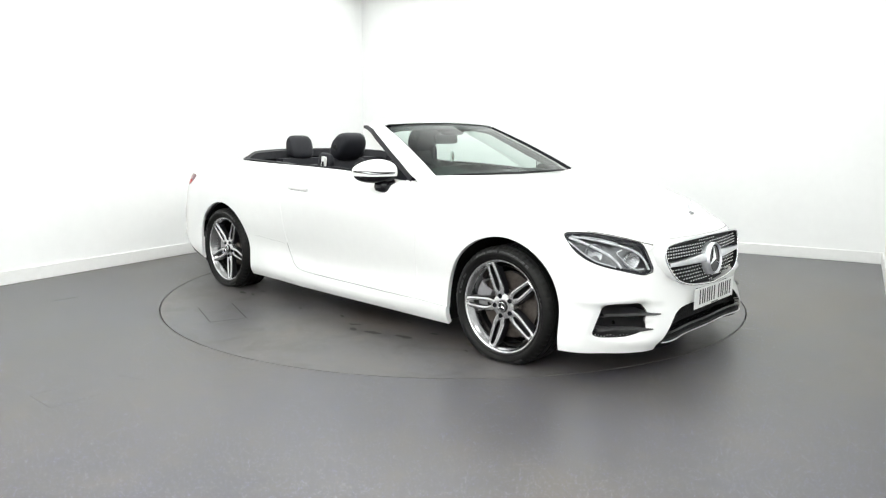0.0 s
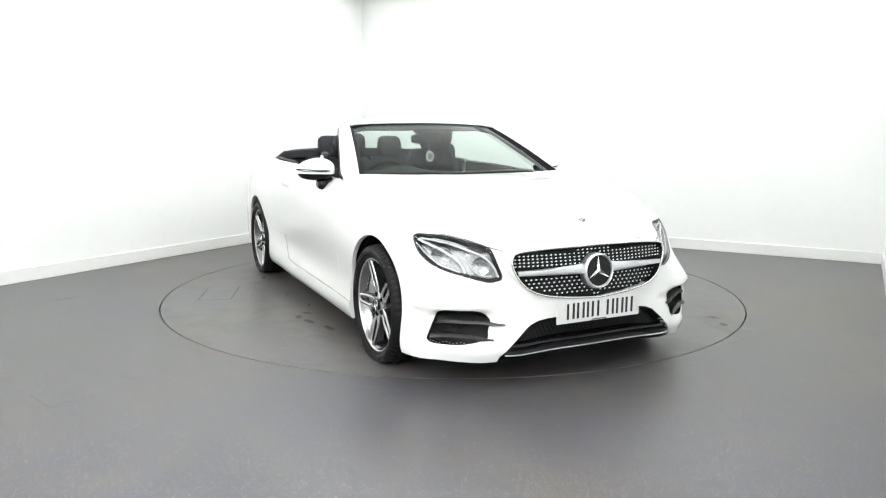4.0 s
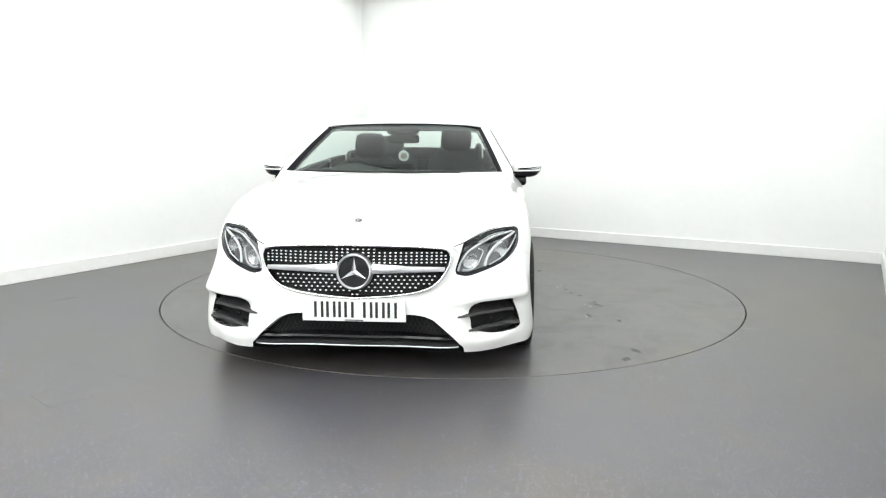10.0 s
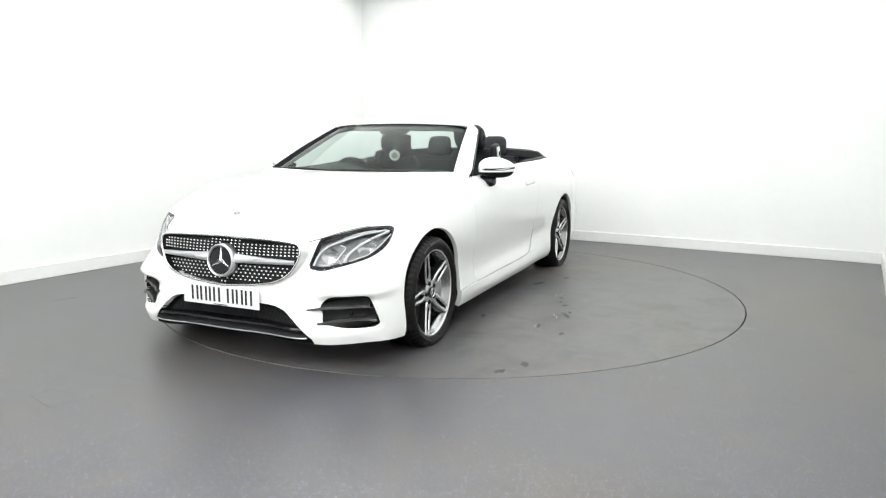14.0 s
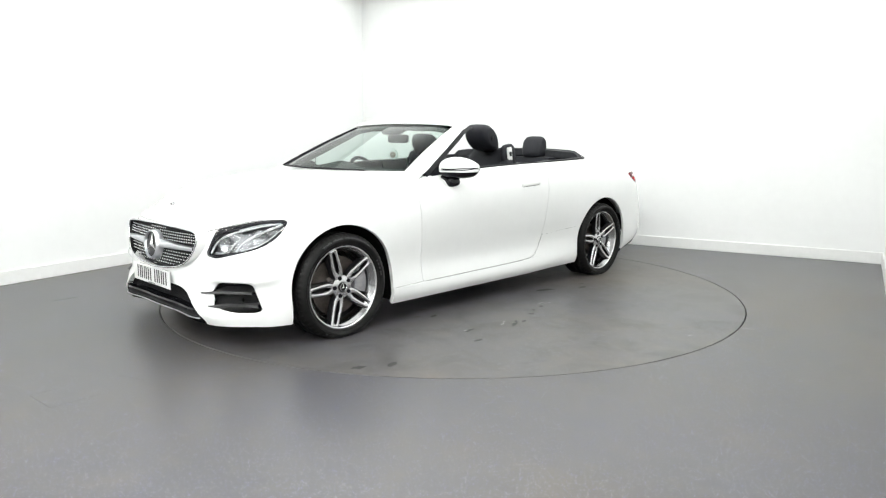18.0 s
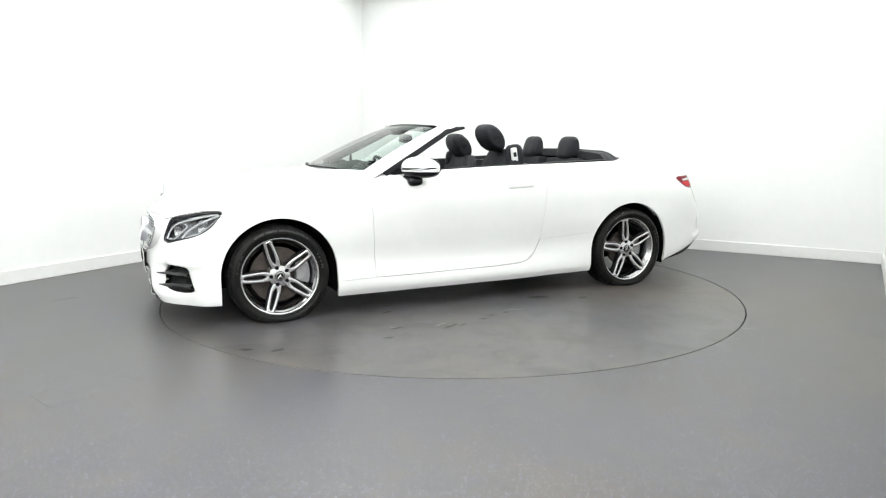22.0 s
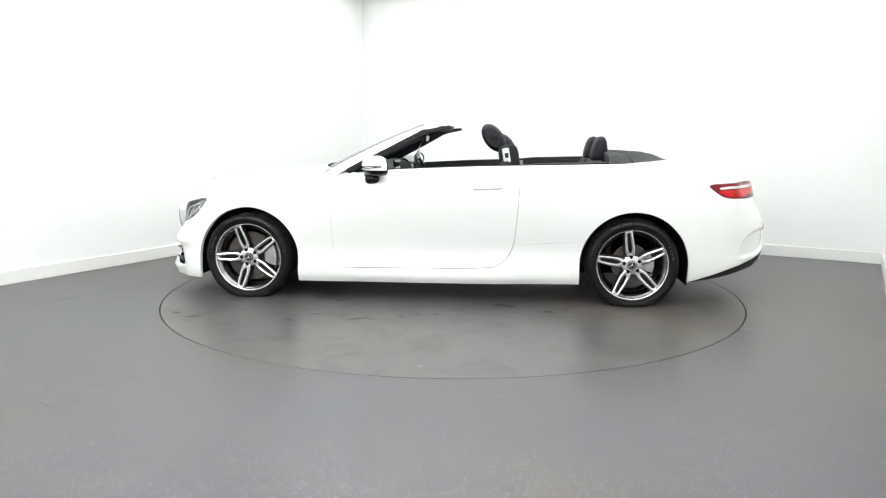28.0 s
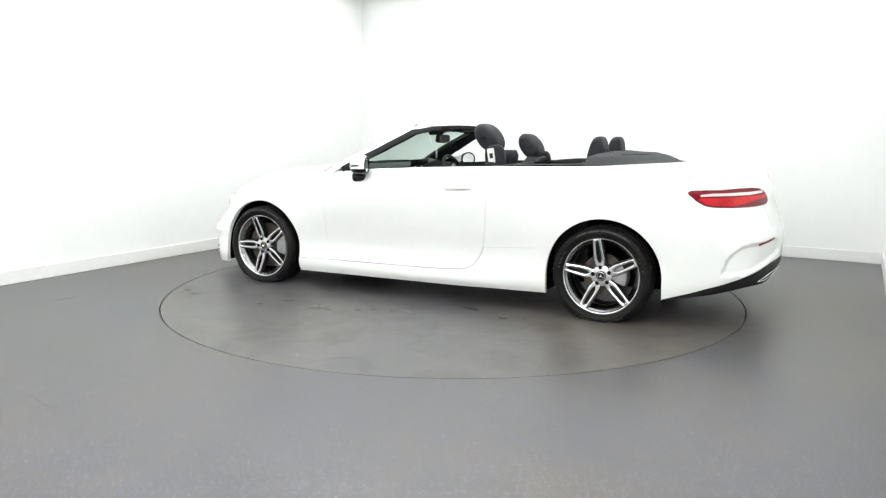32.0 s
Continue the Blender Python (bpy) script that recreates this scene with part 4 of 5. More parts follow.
# round emblem: collar, dark disc, ring and three plain arms
def facing(V, c, lean=-6):
    """From a lathe about y to one that looks forward, leaning back."""
    a = radians(lean)
    f = V[:, 1]
    x = f * math.cos(a) - V[:, 2] * -math.sin(a)
    z = V[:, 2] * math.cos(a) - f * math.sin(a)
    return np.stack([x, V[:, 0], z], 1) + np.asarray(c)
V, F = lathe([(.056, -.03), (.092, -.03), (.0905, -.005), (.087, .012), (.0825, .0165), (.078, .013), (.076, .002)], 56)
solid("emblem_collar", (facing(V, BADGE), F), SATIN, grille, "satin silver emblem collar")
V, F = lathe([(.0005, .004), (.078, .004), (.078, -.01)], 48)
solid("emblem_disc", (facing(V, BADGE), F), GLOSS_BLACK, grille, "gloss black emblem disc")


def three_arms(r, w, h):
    out = []
    for k in range(3):
        a = math.pi / 2 + k * 2 * math.pi / 3
        d, s = np.array([math.cos(a), math.sin(a)]), np.array([-math.sin(a), math.cos(a)])
        tip, base_l, base_r, mid = d * r, s * w, -s * w, d * 0.0
        V = [(tip[0], 0, tip[1]), (base_l[0], 0, base_l[1]), (base_r[0], 0, base_r[1]), (mid[0], h, mid[1]), (tip[0], h * .4, tip[1])]
        out.append((np.array(V), [(0, 4, 3, 1), (0, 2, 3, 4), (0, 1, 2), (1, 3, 2)]))
    return merged(out)


V, F = three_arms(.076, .0125, .012)
V[:, 1] += .005
solid("emblem_arms", (facing(V, BADGE), F), CHROME, grille, "bright three-armed emblem", False)

# bonnet ornament
orn = np.array([2.075, 0, .806])
V, F = lathe([(.0005, .006), (.012, .005), (.019, .001), (.019, -.01)], 24, "z")
base = hang("bonnet_ornament", mesh_of("bonnet_ornament", V + orn, F, RIM_GREY, True), car, "small chrome ornament")
tube("ornament_stem", [orn + (0, 0, .004), orn + (-.005, 0, .044)], .0035, SATIN, base, n=8)
ringp = [orn + (-.006, .020 * math.cos(a), .042 + .020 * math.sin(a)) for a in np.linspace(0, 2 * math.pi, 28, endpoint=False)]
tube("ornament_ring", ringp, .0030, SATIN, base, closed=True, n=6, up=(1, 0, 0))

# number plate: white plate, plain dark bars
px, pz = 2.242, 0.370
np_ = part("number_plate", block(px - .004, px, -.26, .26, pz - .0555, pz + .0555, .0015, 1), PLATE_WHITE, car, "white number plate with dark bars")
part("plate_holder", block(px - .030, px - .0042, -.205, .205, pz - .050, pz + .050, .004), BLACK, np_, "black plastic plate holder")
y = -.2
for i, wide in enumerate((1, 1, 0, 1, 2, 1, 1, 1)):
    if wide == 2:
        y += .033
        continue
    for k in ((0,) if not wide else (0, 1)):
        part("plate_bar", block(px + .0002, px + .0015, y + .034 * k, y + .034 * k + .013, pz - .036, pz + .044), PLATE_BLACK, np_)
    y += .061 if wide else .030
part("plate_footnote", block(px + .0002, px + .0012, -.045, .045, pz - .052, pz - .047), PLATE_BLACK, np_)
for s in (-.225, .225):
    V, F = lathe([(.0005, .002), (.005, .0015), (.006, 0)], 12)
    solid("plate_screw", (np.stack([V[:, 1] + px, V[:, 0] + s, V[:, 2] + pz + .03], 1), F), PLATE_WHITE, np_)

# lower intake with its blades, side intakes with their fins
low = panel("lower_intake", rim_and_back(joined(low_hole, mirrored(low_hole)), 0.06, 0.004), NET, car, "black lower air intake", 0)
mesh_lines = []
for side in (1, -1):
    for c in range(20):
        l0 = .015 + c * .024
        for d in (.05, -.05):
            pts = [(l0 + d * q, .345 - .105 * q) for q in np.linspace(0, 1, 6)]
            pts = [p for p in pts if p[0] > 0 and lies_in(np.array([p]), LOW_INTAKE)[0] < -0.004]
            if len(pts) > 1:
                mesh_lines.append(tube_mesh([on_skin(l, z, -0.05, side) for l, z in pts], 0.002, n=4))
tagged(solid("intake_mesh", merged(mesh_lines), BLACK, low, "black honeycomb mesh"), kind="stuff")
whole_l = np.linspace(-1, 1, 61)


def fair(rows):
    """Even out the sweep of lines that run across the nose."""
    P = np.array(rows, float)
    for k in range(P.shape[1]):
        y = P[:, k, 1]
        for c in (0, 2):
            P[:, k, c] = np.polyval(np.polyfit(y * y, P[:, k, c], 3), y * y)
    return P


def across(reach, profile):
    return fair([[on_skin(abs(q) * reach, z, o, 1 if q >= 0 else -1) for z, o in profile] for q in whole_l])


sheet(across(.515, ((.236, -.055), (.232, -.012), (.222, -.006), (.212, -.012), (.205, -.055))), GLOSS_BLACK, "intake_blade", low, "dark horizontal blade")
sheet(across(.535, ((.200, -.04), (.194, -.006), (.182, .000), (.172, -.004), (.168, -.05))), BLACK, "front_splitter", car, "black front splitter")
tube("splitter_trim", across(.53, ((.181, .0035),))[:, 0], .0036, SATIN, car, "thin bright strip along the splitter", n=8)
for side in (1, -1):
    hole_ = intake_hole if side > 0 else mirrored(intake_hole)
    si = panel("side_intake", rim_and_back(hole_, 0.055, 0.002), BLACK, car, "black side air intake with two fins", 0)
    for a, b, z0, z1 in ((.524, .845, .327, .338), (.580, .865, .256, .264)):
        rows = []
        for q in np.linspace(0, 1, 20):
            l, z = a + (b - a) * q, z0 + (z1 - z0) * q
            w = .004 + .016 * min(q * 3, 1)
            o = .006 + .006 * math.sin(math.pi * q)
            rows.append([on_skin(l, z + w, -.05 * min(q * 4, 1), side), on_skin(l, z + w * .5, o, side), on_skin(l, z - w * .2, o + .004, side), on_skin(l, z - w, -.004 - .046 * min(q * 4, 1), side)])
        # paler than the intake: the light on the fins is in their colour
        sheet(rows if side > 0 else [r[::-1] for r in rows], RUBBER_LIT_FIN, "intake_fin", si, "dark grey fin")
    if side < 0:
        dots = [(lambda c: (np.stack([V_ * np.array([.006, .0065, .0045])], 0)[0] + c, F_))(on_skin(l, .2405 + .004 * math.sin(l * 90), -.010, side)) for l in np.linspace(.70, .86, 11) for V_, F_ in [pillow(0, 0, 0, 1, 1, 1, 2.2, 8)]]
        tagged(solid("intake_studs", merged(dots), STUD, si, "row of small bright studs"), kind="stuff")
    V, F = lathe([(.0005, .003), (.009, .002), (.010, -.004)], 16)
    c = on_skin(.74, .292, -.048, side)
    solid("parking_sensor", (facing(V, c), F), GLOSS_BLACK, si)

# ---- wheels ----
MADE = {}


def shared(key, make, mat, angle=40):
    if key not in MADE:
        V, F = make()
        me = mesh_of(key[0], V, F, mat, True)
        me.set_sharp_from_angle(angle=radians(angle))
        MADE[key] = me
    return MADE[key]


def tyre_vf(w):
    hw = w / 2
    side = [(.252, hw - .030), (.258, hw - .018), (.266, hw - .010), (.272, hw - .0095), (.274, hw - .007), (.288, hw - .001), (.292, hw - .0015), (.296, hw), (.312, hw - .006), (.323, hw - .016), (.330, hw - .030)]
    tread = []
    for h in (.078, .026, -.026, -.078):
        h *= w / .245
        tread += [(.3335, h + .007), (.326, h + .0055), (.326, h - .0055), (.3335, h - .007)]
    prof = side + tread + [(r, -h) for r, h in side[::-1]]
    V, F = lathe(prof, 180)
    # cross grooves in the shoulders of the tread
    r, turn_no = np.hypot(V[:, 0], V[:, 2]), np.repeat(np.arange(180), len(prof))
    deep = (turn_no % 3 == 0) & (r > .3115) & (np.abs(V[:, 1]) > hw - .050)
    V[deep] *= np.where(deep, 1 - .0045 / r, 1)[deep][:, None] * (1, 0, 1) + np.array([0, 1, 0])
    h = HUB_Z - 0.0004
    soft = .011
    V[:, 2] = -(h - soft * np.logaddexp(0, (h + V[:, 2]) / soft))
    return V, F


def lettering_vf(w):
    """Plain raised bars where the sidewall carries its moulded writing."""
    pick, out = random.Random(11), []
    for a0, a1, r0 in ((58, 128, .301), (238, 300, .301), (150, 172, .279), (8, 34, .279)):
        a = a0
        while a < a1:
            wide = pick.uniform(.9, 2.0)
            q, e = radians(a), radians(a + wide * .62)
            V = []
            for lift in (-.001, .0009):
                for ang in (q, e):
                    for rr in (r0, r0 + .0105):
                        h = float(np.interp(rr, [.270, .288, .296, .312, .323], [w / 2 - .007, w / 2 - .001, w / 2, w / 2 - .006, w / 2 - .016])) + lift
                        V.append((rr * math.cos(ang), h, rr * math.sin(ang)))
            out.append((np.array(V), [(0, 1, 3, 2), (4, 6, 7, 5), (0, 4, 5, 1), (2, 3, 7, 6), (0, 2, 6, 4), (1, 5, 7, 3)]))
            a += wide * (1.0 if pick.random() < .85 else 2.2)
    return merged(out)


def spoke_vf():
    """One pair of arms round a slot, pointing up, machined face at the front (+y)."""
    n = 12
    up = np.linspace(0, 1, n)
    wide = np.interp(up, [0, .12, .28, .5, .8, 1], [.024, .029, .0355, .0345, .0300, .0280])
    r = .046 + (.243 - .046) * up
    outer = [(w, q) for w, q in zip(wide, r)] + [(-w, q) for w, q in zip(wide[::-1], r[::-1])]
    slot_w = np.interp(up, [0, .04, .2, .45, .9, .97, 1], [.002, .0070, .0135, .0140, .0105, .0070, .002])
    rs = .082 + (.232 - .082) * up
    inner = [(w, q) for w, q in zip(slot_w, rs)] + [(-w, q) for w, q in zip(slot_w[::-1], rs[::-1])]
    def face(q):
        return .082 + .018 * np.clip((q - .05) / .19, 0, 1) ** 1.3
    V = []
    mid = [((x + u) / 2, (q + w) / 2) for (x, q), (u, w) in zip(outer, inner)]
    for loop, drop in ((outer, .0065), ([(x * .95, q) for x, q in outer], .0030), (mid, 0.0), ([(x * 1.10, q) for x, q in inner], .0030), (inner, .0060)):
        V += [(x, face(q) - drop, q) for x, q in loop]
    m = 2 * n
    F = []
    for k in range(4):
        for i in range(m):
            j = (i + 1) % m
            F.append((k * m + i, k * m + j, (k + 1) * m + j, (k + 1) * m + i))
    return np.array(V), F


def spoke_back_vf():
    """The dark lacquered flanks of a spoke, a little wider than its face."""
    n = 12
    up = np.linspace(0, 1, n)
    wide = np.interp(up, [0, .12, .28, .5, .8, 1], [.027, .033, .0395, .0385, .0340, .0320])
    r = .046 + (.240 - .046) * up
    loop = [(w, q) for w, q in zip(wide, r)] + [(-w, q) for w, q in zip(wide[::-1], r[::-1])]
    top = [(x, .0705 + .018 * np.clip((q - .05) / .19, 0, 1) ** 1.3, q) for x, q in loop]
    low = [(x * 1.1, .045, q) for x, q in loop]
    m = 2 * n
    F = [(i, m + i, m + (i + 1) % m, (i + 1) % m) for i in range(m)]
    # walls of the slot
    sw = np.interp(up, [0, .04, .2, .45, .9, .97, 1], [.002, .0070, .0135, .0140, .0105, .0070, .002])
    rs = .082 + (.232 - .082) * up
    slot = [(a, q) for a, q in zip(sw, rs)] + [(-a, q) for a, q in zip(sw[::-1], rs[::-1])]
    face = [(x, .0760 + .018 * np.clip((q - .05) / .19, 0, 1) ** 1.3, q) for x, q in slot]
    deep = [(x * .92, .050, q) for x, q in slot]
    F += [(2 * m + i, 2 * m + (i + 1) % m, 3 * m + (i + 1) % m, 3 * m + i) for i in range(m)] + [(i, (i + 1) % m, 2 * m + (i + 1) % m, 2 * m + i) for i in range(m)]
    return np.array(top + low + face + deep), F


def pocket_vf():
    n = 12
    up = np.linspace(0, 1, n)
    w = .024 * np.sin(np.pi * np.clip(up * .9 + .05, 0, 1)) ** .5
    r = .072 + (.225 - .072) * up
    loop = [(a, q) for a, q in zip(w, r)] + [(-a, q) for a, q in zip(w[::-1], r[::-1])]
    V = [(x, .052 + .014 * (q - .05) / .19, q) for x, q in loop]
    return np.array(V), [tuple(range(len(V)))[::-1]]


def wheel(x, y, side, turned, wide, disc_r, caliper):
    at = Matrix.Translation((x, side * y, HUB_Z)) @ Matrix.Rotation(0 if side > 0 else math.pi, 4, "Z")
    big = Matrix.Diagonal((1.024, 1, 1.024, 1))
    barrel = lambda: lathe([(.210, -.10), (.238, -.10), (.227, -.06), (.213, .0), (.211, .030)], 72)
    w = hang("wheel", shared(("wheel",), barrel, RIM_DARK), car, "grey alloy wheel with five twin spokes and a black tyre", at)
    hang("tyre", shared(("tyre", wide), lambda: tyre_vf(wide), TYRE, 30), w, "worn black road tyre")
    tagged(hang("sidewall_bars", shared(("sidewall_bars", wide), lambda: lettering_vf(wide), RUBBER_LIT_FIN), w, "greyish moulded bars on the tyre wall"), kind="stuff")
    hang("rim_lip", shared(("rim_lip",), lambda: lathe([(.2478, .0985), (.2505, .1030), (.2555, .1048), (.2615, .1035), (.2650, .096), (.262, .085)], 96), RIM_FACE), w, "machined silver rim edge")
    hang("rim_well", shared(("rim_well",), lambda: lathe([(.211, .030), (.218, .055), (.227, .072), (.2365, .086), (.2442, .0925), (.2452, .0945), (.2478, .0985)], 96), RIM_GREY), w, "grey lacquered rim well")
    for k in range(5):
        # angles are seen from outside, from the rear-hand horizontal upwards
        a = radians(turned + 72 * k)
        m = Matrix.Rotation(-(math.pi / 2 - a), 4, "Y") @ big
        hang("spoke", shared(("spoke",), spoke_vf, RIM_FACE, 30), w, at=m)
        hang("spoke_back", shared(("spoke_back",), spoke_back_vf, RIM_DARK), w, at=m)
        hang("spoke_pocket", shared(("spoke_pocket",), pocket_vf, RIM_DARK), w, at=m)
    hang("hub", shared(("hub",), lambda: lathe([(.030, .076), (.034, .0845), (.058, .0825), (.070, .078), (.073, .066), (.073, .03)], 48), RIM_FACE), w)
    cap = hang("hub_cap", shared(("hub_cap",), lambda: lathe([(.0005, .094), (.022, .093), (.026, .095), (.031, .093), (.032, .080)], 40), RIM_DARK), w, "dark hub cap with a plain emblem")
    hang("cap_emblem", shared(("cap_emblem",), lambda: (lambda vf: (vf[0] + np.array([0, .094, 0]), vf[1]))(three_arms(.021, .0045, .003)), CHROME, 10), w)
    hang("cap_ring", shared(("cap_ring",), lambda: lathe([(.0225, .0935), (.024, .0965), (.027, .0960), (.0285, .0930)], 36), CHROME), w)
    for k in range(5):
        a = radians(turned + 72 * k)
        V, F = lathe([(.0005, .0855), (.0065, .0860), (.0080, .0868), (.0110, .0870), (.0125, .0862), (.0130, .078)], 16)
        hang("wheel_bolt", shared(("wheel_bolt",), lambda: (V, F), MOULDING), w, at=Matrix.Translation((-.0575 * math.cos(a), 0, .0575 * math.sin(a))))
    # disc and caliper stay with the axle
    d = solid("brake_disc", (lathe([(.06, .03), (.075, .035), (.085, .022), (disc_r, .022), (disc_r, -.006), (.085, -.006)], 64)), DISC, car, "grey steel brake disc", at=at)
    rows = []
    for a in np.linspace(radians(caliper - 26), radians(caliper + 26), 12):
        c, s = math.cos(a), math.sin(a)
        rows.append([(-side * q * c, h, q * s) for q, h in ((disc_r - .062, .018), (disc_r - .058, .046), (disc_r - .02, .056), (disc_r + .012, .050), (disc_r + .018, .0), (disc_r + .016, -.03))])
    sheet(rows if side > 0 else [r[::-1] for r in rows], CALIPER, "brake_caliper", car, "silver brake caliper", 0.012).matrix_basis = at
    return w


for side in (1, -1):
    wheel(HUB_X, .797, side, 36.5 if side > 0 else 38.0, .245, .185, 8)
    wheel(-HUB_X, .799, side, 26.5 if side > 0 else 60.0, .252, .140, 4)

# ---- windscreen, header and pillars ----
SLOPE = np.array([.433, 0, .901])          # up and forward, square to the glass
REACH = np.array([-.433, 0, -.901])        # down along the rear edge of a pillar


def glass_edge(q, y):
    """Point of the windscreen's outline: q from the foot (0) to the top (1), y across as a share -1..1."""
    k = 1 - y * y
    foot = np.array([.804 + .161 * k, .748 * y, .986 - .004 * k])
    head = np.array([.143 + .067 * k, .579 * y, 1.302 + .018 * k])
    p = foot * (1 - q) + head * q
    bow = 4 * q * (1 - q)
    return p + np.array([.007, 0, .010]) * bow


def pane(q, y, lift=0.0):
    """The glass itself, sunk between the raised edges of the pillars."""
    return glass_edge(q, y) + SLOPE * (lift - (.021 - .006 * q) * min(abs(y) / .96, 1.0) ** 14)


rows = [[pane(q, y) for y in np.linspace(.975, -.975, 33)] for q in np.linspace(-.06, 1, 15)]
screen = sheet(rows, GLASS, "windscreen", car, "clear windscreen with a faint green tint")
screen.visible_shadow = False
# painted edge before the foot of the glass, with a dark seal and the wipers resting behind it
sheet([[glass_edge(q, y) + SLOPE * .0025 for y in np.linspace(-1.02, 1.02, 33)] for q in (-.12, -.06, -.012, -.004)], PAINT, "scuttle_lip", car, "white edge before the foot of the windscreen", .003)
sheet([[pane(q, y, .001) for y in np.linspace(-.96, .96, 33)] for q in (-.012, .000, .010)], BLACK, "scuttle_seal", car, "black seal along the foot of the glass", .002)
for y0, y1 in ((.62, -.16), (-.06, -.80)):
    arm = [pane(-.004 + .010 * k, y0 + (y1 - y0) * k, .010 + .004 * math.sin(math.pi * k)) for k in np.linspace(0, 1, 16)]
    wiper = tube("wiper", arm, .0055, BLACK, car, "black wiper lying at the foot of the glass", n=8)
    tube("wiper_blade", [pane(.002 + .010 * k, y0 + (y1 - y0) * k - .02, .006) for k in np.linspace(.15, 1.04, 16)], .004, SEAL, wiper, n=6)
# black edge of the glass along its head
sheet([[pane(q, y, -.003) for y in np.linspace(-.96, .96, 25)] for q in (0.955, 1.0)], GLOSS_BLACK, "screen_head_band", screen, "black printed edge")
sheet([[pane(q, y, -.010) for y in np.linspace(-.95, .95, 25)] for q in (0.872, .93, 0.995)], TRIM_DARK, "header_shade", car, "dark lining under the windscreen header", .004)

for side in (1, -1):
    qs = np.linspace(-0.08, 1.0, 24)
    bulge = np.array([.0015, side * .011, .0045])
    lines = []                                # crest, reach to the rear edge
    for q in qs:
        b = np.array([np.interp(q, (0, .2, .6, .9, 1), c) for c in ((-.030, -.027, -.024, -.022, -.018), (.080, .104, .092, .080, .074), (-.062, -.060, -.055, -.037, -.028))]) * (1, side, 1)
        lines.append((glass_edge(q, side), b, 1.0))
    lines.append((np.array([.085, side * .570, 1.311]), np.array([-.018, side * .052, -.030]), .6))
    lines.append((np.array([.018, side * .556, 1.318]), np.array([-.014, side * .032, -.023]), .25))
    rows = [[e - SLOPE * .005 + np.array([0, -side * .003, 0]), e, e + b * .22 + bulge * .8 * k, e + b * .5 + bulge * 1.1 * k, e + b * .8 + bulge * .8 * k, e + b, e + b - bulge * .9] for e, b, k in lines]
    sheet(rows if side < 0 else [r[::-1] for r in rows], PAINT, "windscreen_pillar", car, "white painted windscreen pillar", 0.004)
    # black flank that drops from the crest of the pillar to the glass
    rows = [[pane(q, side * (.956 + .006 * q), .0015), pane(q, side * (.968 + .005 * q), .003), glass_edge(q, side * .988) - SLOPE * .006, glass_edge(q, side) + SLOPE * .0012] for q in qs if q > .004]
    sheet(rows if side < 0 else [r[::-1] for r in rows], MOULDING, "pillar_moulding", car, "black rubber moulding beside the glass", 0.003)
    # door-window seal along the rear edge, and the dark trim inside the pillar
    rows = []
    for (e, b, k), q in zip(lines[5:], list(qs[5:]) + [1.1, 1.2]):
        r = e + b
        w = .034 if q <= 1 else .026
        rows.append([r + bulge * .25, r + REACH * w * .35 + np.array([-.004, side * .003, 0]), r + REACH * w + np.array([-.006, -side * .003, 0]), r + REACH * w * 1.1 + np.array([-.012, -side * .026, 0]),
                     e + b * .55 + np.array([-.030, -side * .052, -.020]), e + b * .2 + np.array([-.012, -side * .048, -.022]), e + np.array([-.002, -side * .026, -.024])])
    tip = np.array([-.085, side * .553, 1.290])
    rows.append([tip + np.array(d) * (1, side, 1) for d in ((.012, .004, .008), (0, .004, .002), (0, .002, -.006), (.004, -.014, -.008), (.012, -.024, -.006), (.016, -.024, 0), (.018, -.016, .004))])
    sheet(rows if side > 0 else [r[::-1] for r in rows], SEAL, "pillar_inner_trim", car, "dark inner pillar trim with window seal", 0.003)
    solid("pillar_foot", pillow(.795, side * .752, .948, .14, .10, .030, 2.5, 24), PAINT, car, "white base of the windscreen pillar")
    solid("header_corner", pillow(.070, side * .545, 1.312, .15, .075, .044, 3, 24, -4), PAINT, car, "white rounded corner of the windscreen header")
# header over the windscreen
rows = []
for y in np.linspace(-1.0, 1.0, 31):
    k = 1 - min(y * y, 1.0)
    drop = max(abs(y) - .93, 0) * .12
    short = 1 - .50 * max(min(abs(y), 1.0) - .45, 0) ** 2 / .30
    e = np.array([.143 + .067 * k, .579 * y, 1.302 + .018 * k - drop])
    rows.append([e + np.array(d) * (1, 1, 1 + .55 * k) for d in ((.006, 0, .001), (.006, 0, .013), (-.03 * short, 0, .024), (-.09 * short, 0, .031), (-.15 * short, 0, .030), (-.195 * short, 0, .022), (-.222 * short, 0, .008), (-.226 * short, 0, -.004))])
sheet(rows[::-1], PAINT, "windscreen_header", car, "white painted windscreen header", 0.004)
# grey line added in place of the shading at the header's rear edge
tube("header_seam", [r[5] + np.array([0, 0, .001]) for r in rows[1:-1]], .0026, RIM_GREY, car, "thin grey seam along the header's rear edge", n=6)
rows = []
for y in np.linspace(-.985, .985, 31):
    k = 1 - min(y * y, 1.0)
    drop = max(abs(y) - .93, 0) * .12
    e = np.array([.143 + .067 * k, .579 * y, 1.302 + .018 * k - drop])
    short = .97 - .52 * max(abs(y) - .45, 0) ** 2 / .30
    rows.append([e + np.array([d * short, 0, h]) for d, h in ((-.004, -.008), (-.06, -.013), (-.15, -.020), (-.200, -.027), (-.220, -.025), (-.224, -.016), (-.218, -.006))])
sheet(rows, SEAL, "header_lining", car, "dark header lining with latch seal", 0.003)
for s in (1, -1):
    solid("sun_visor", pillow(.085, s * .29, 1.274, .13, .40, .014, 5, 20, 4), TRIM_DARK, car, "dark sun visor folded up")
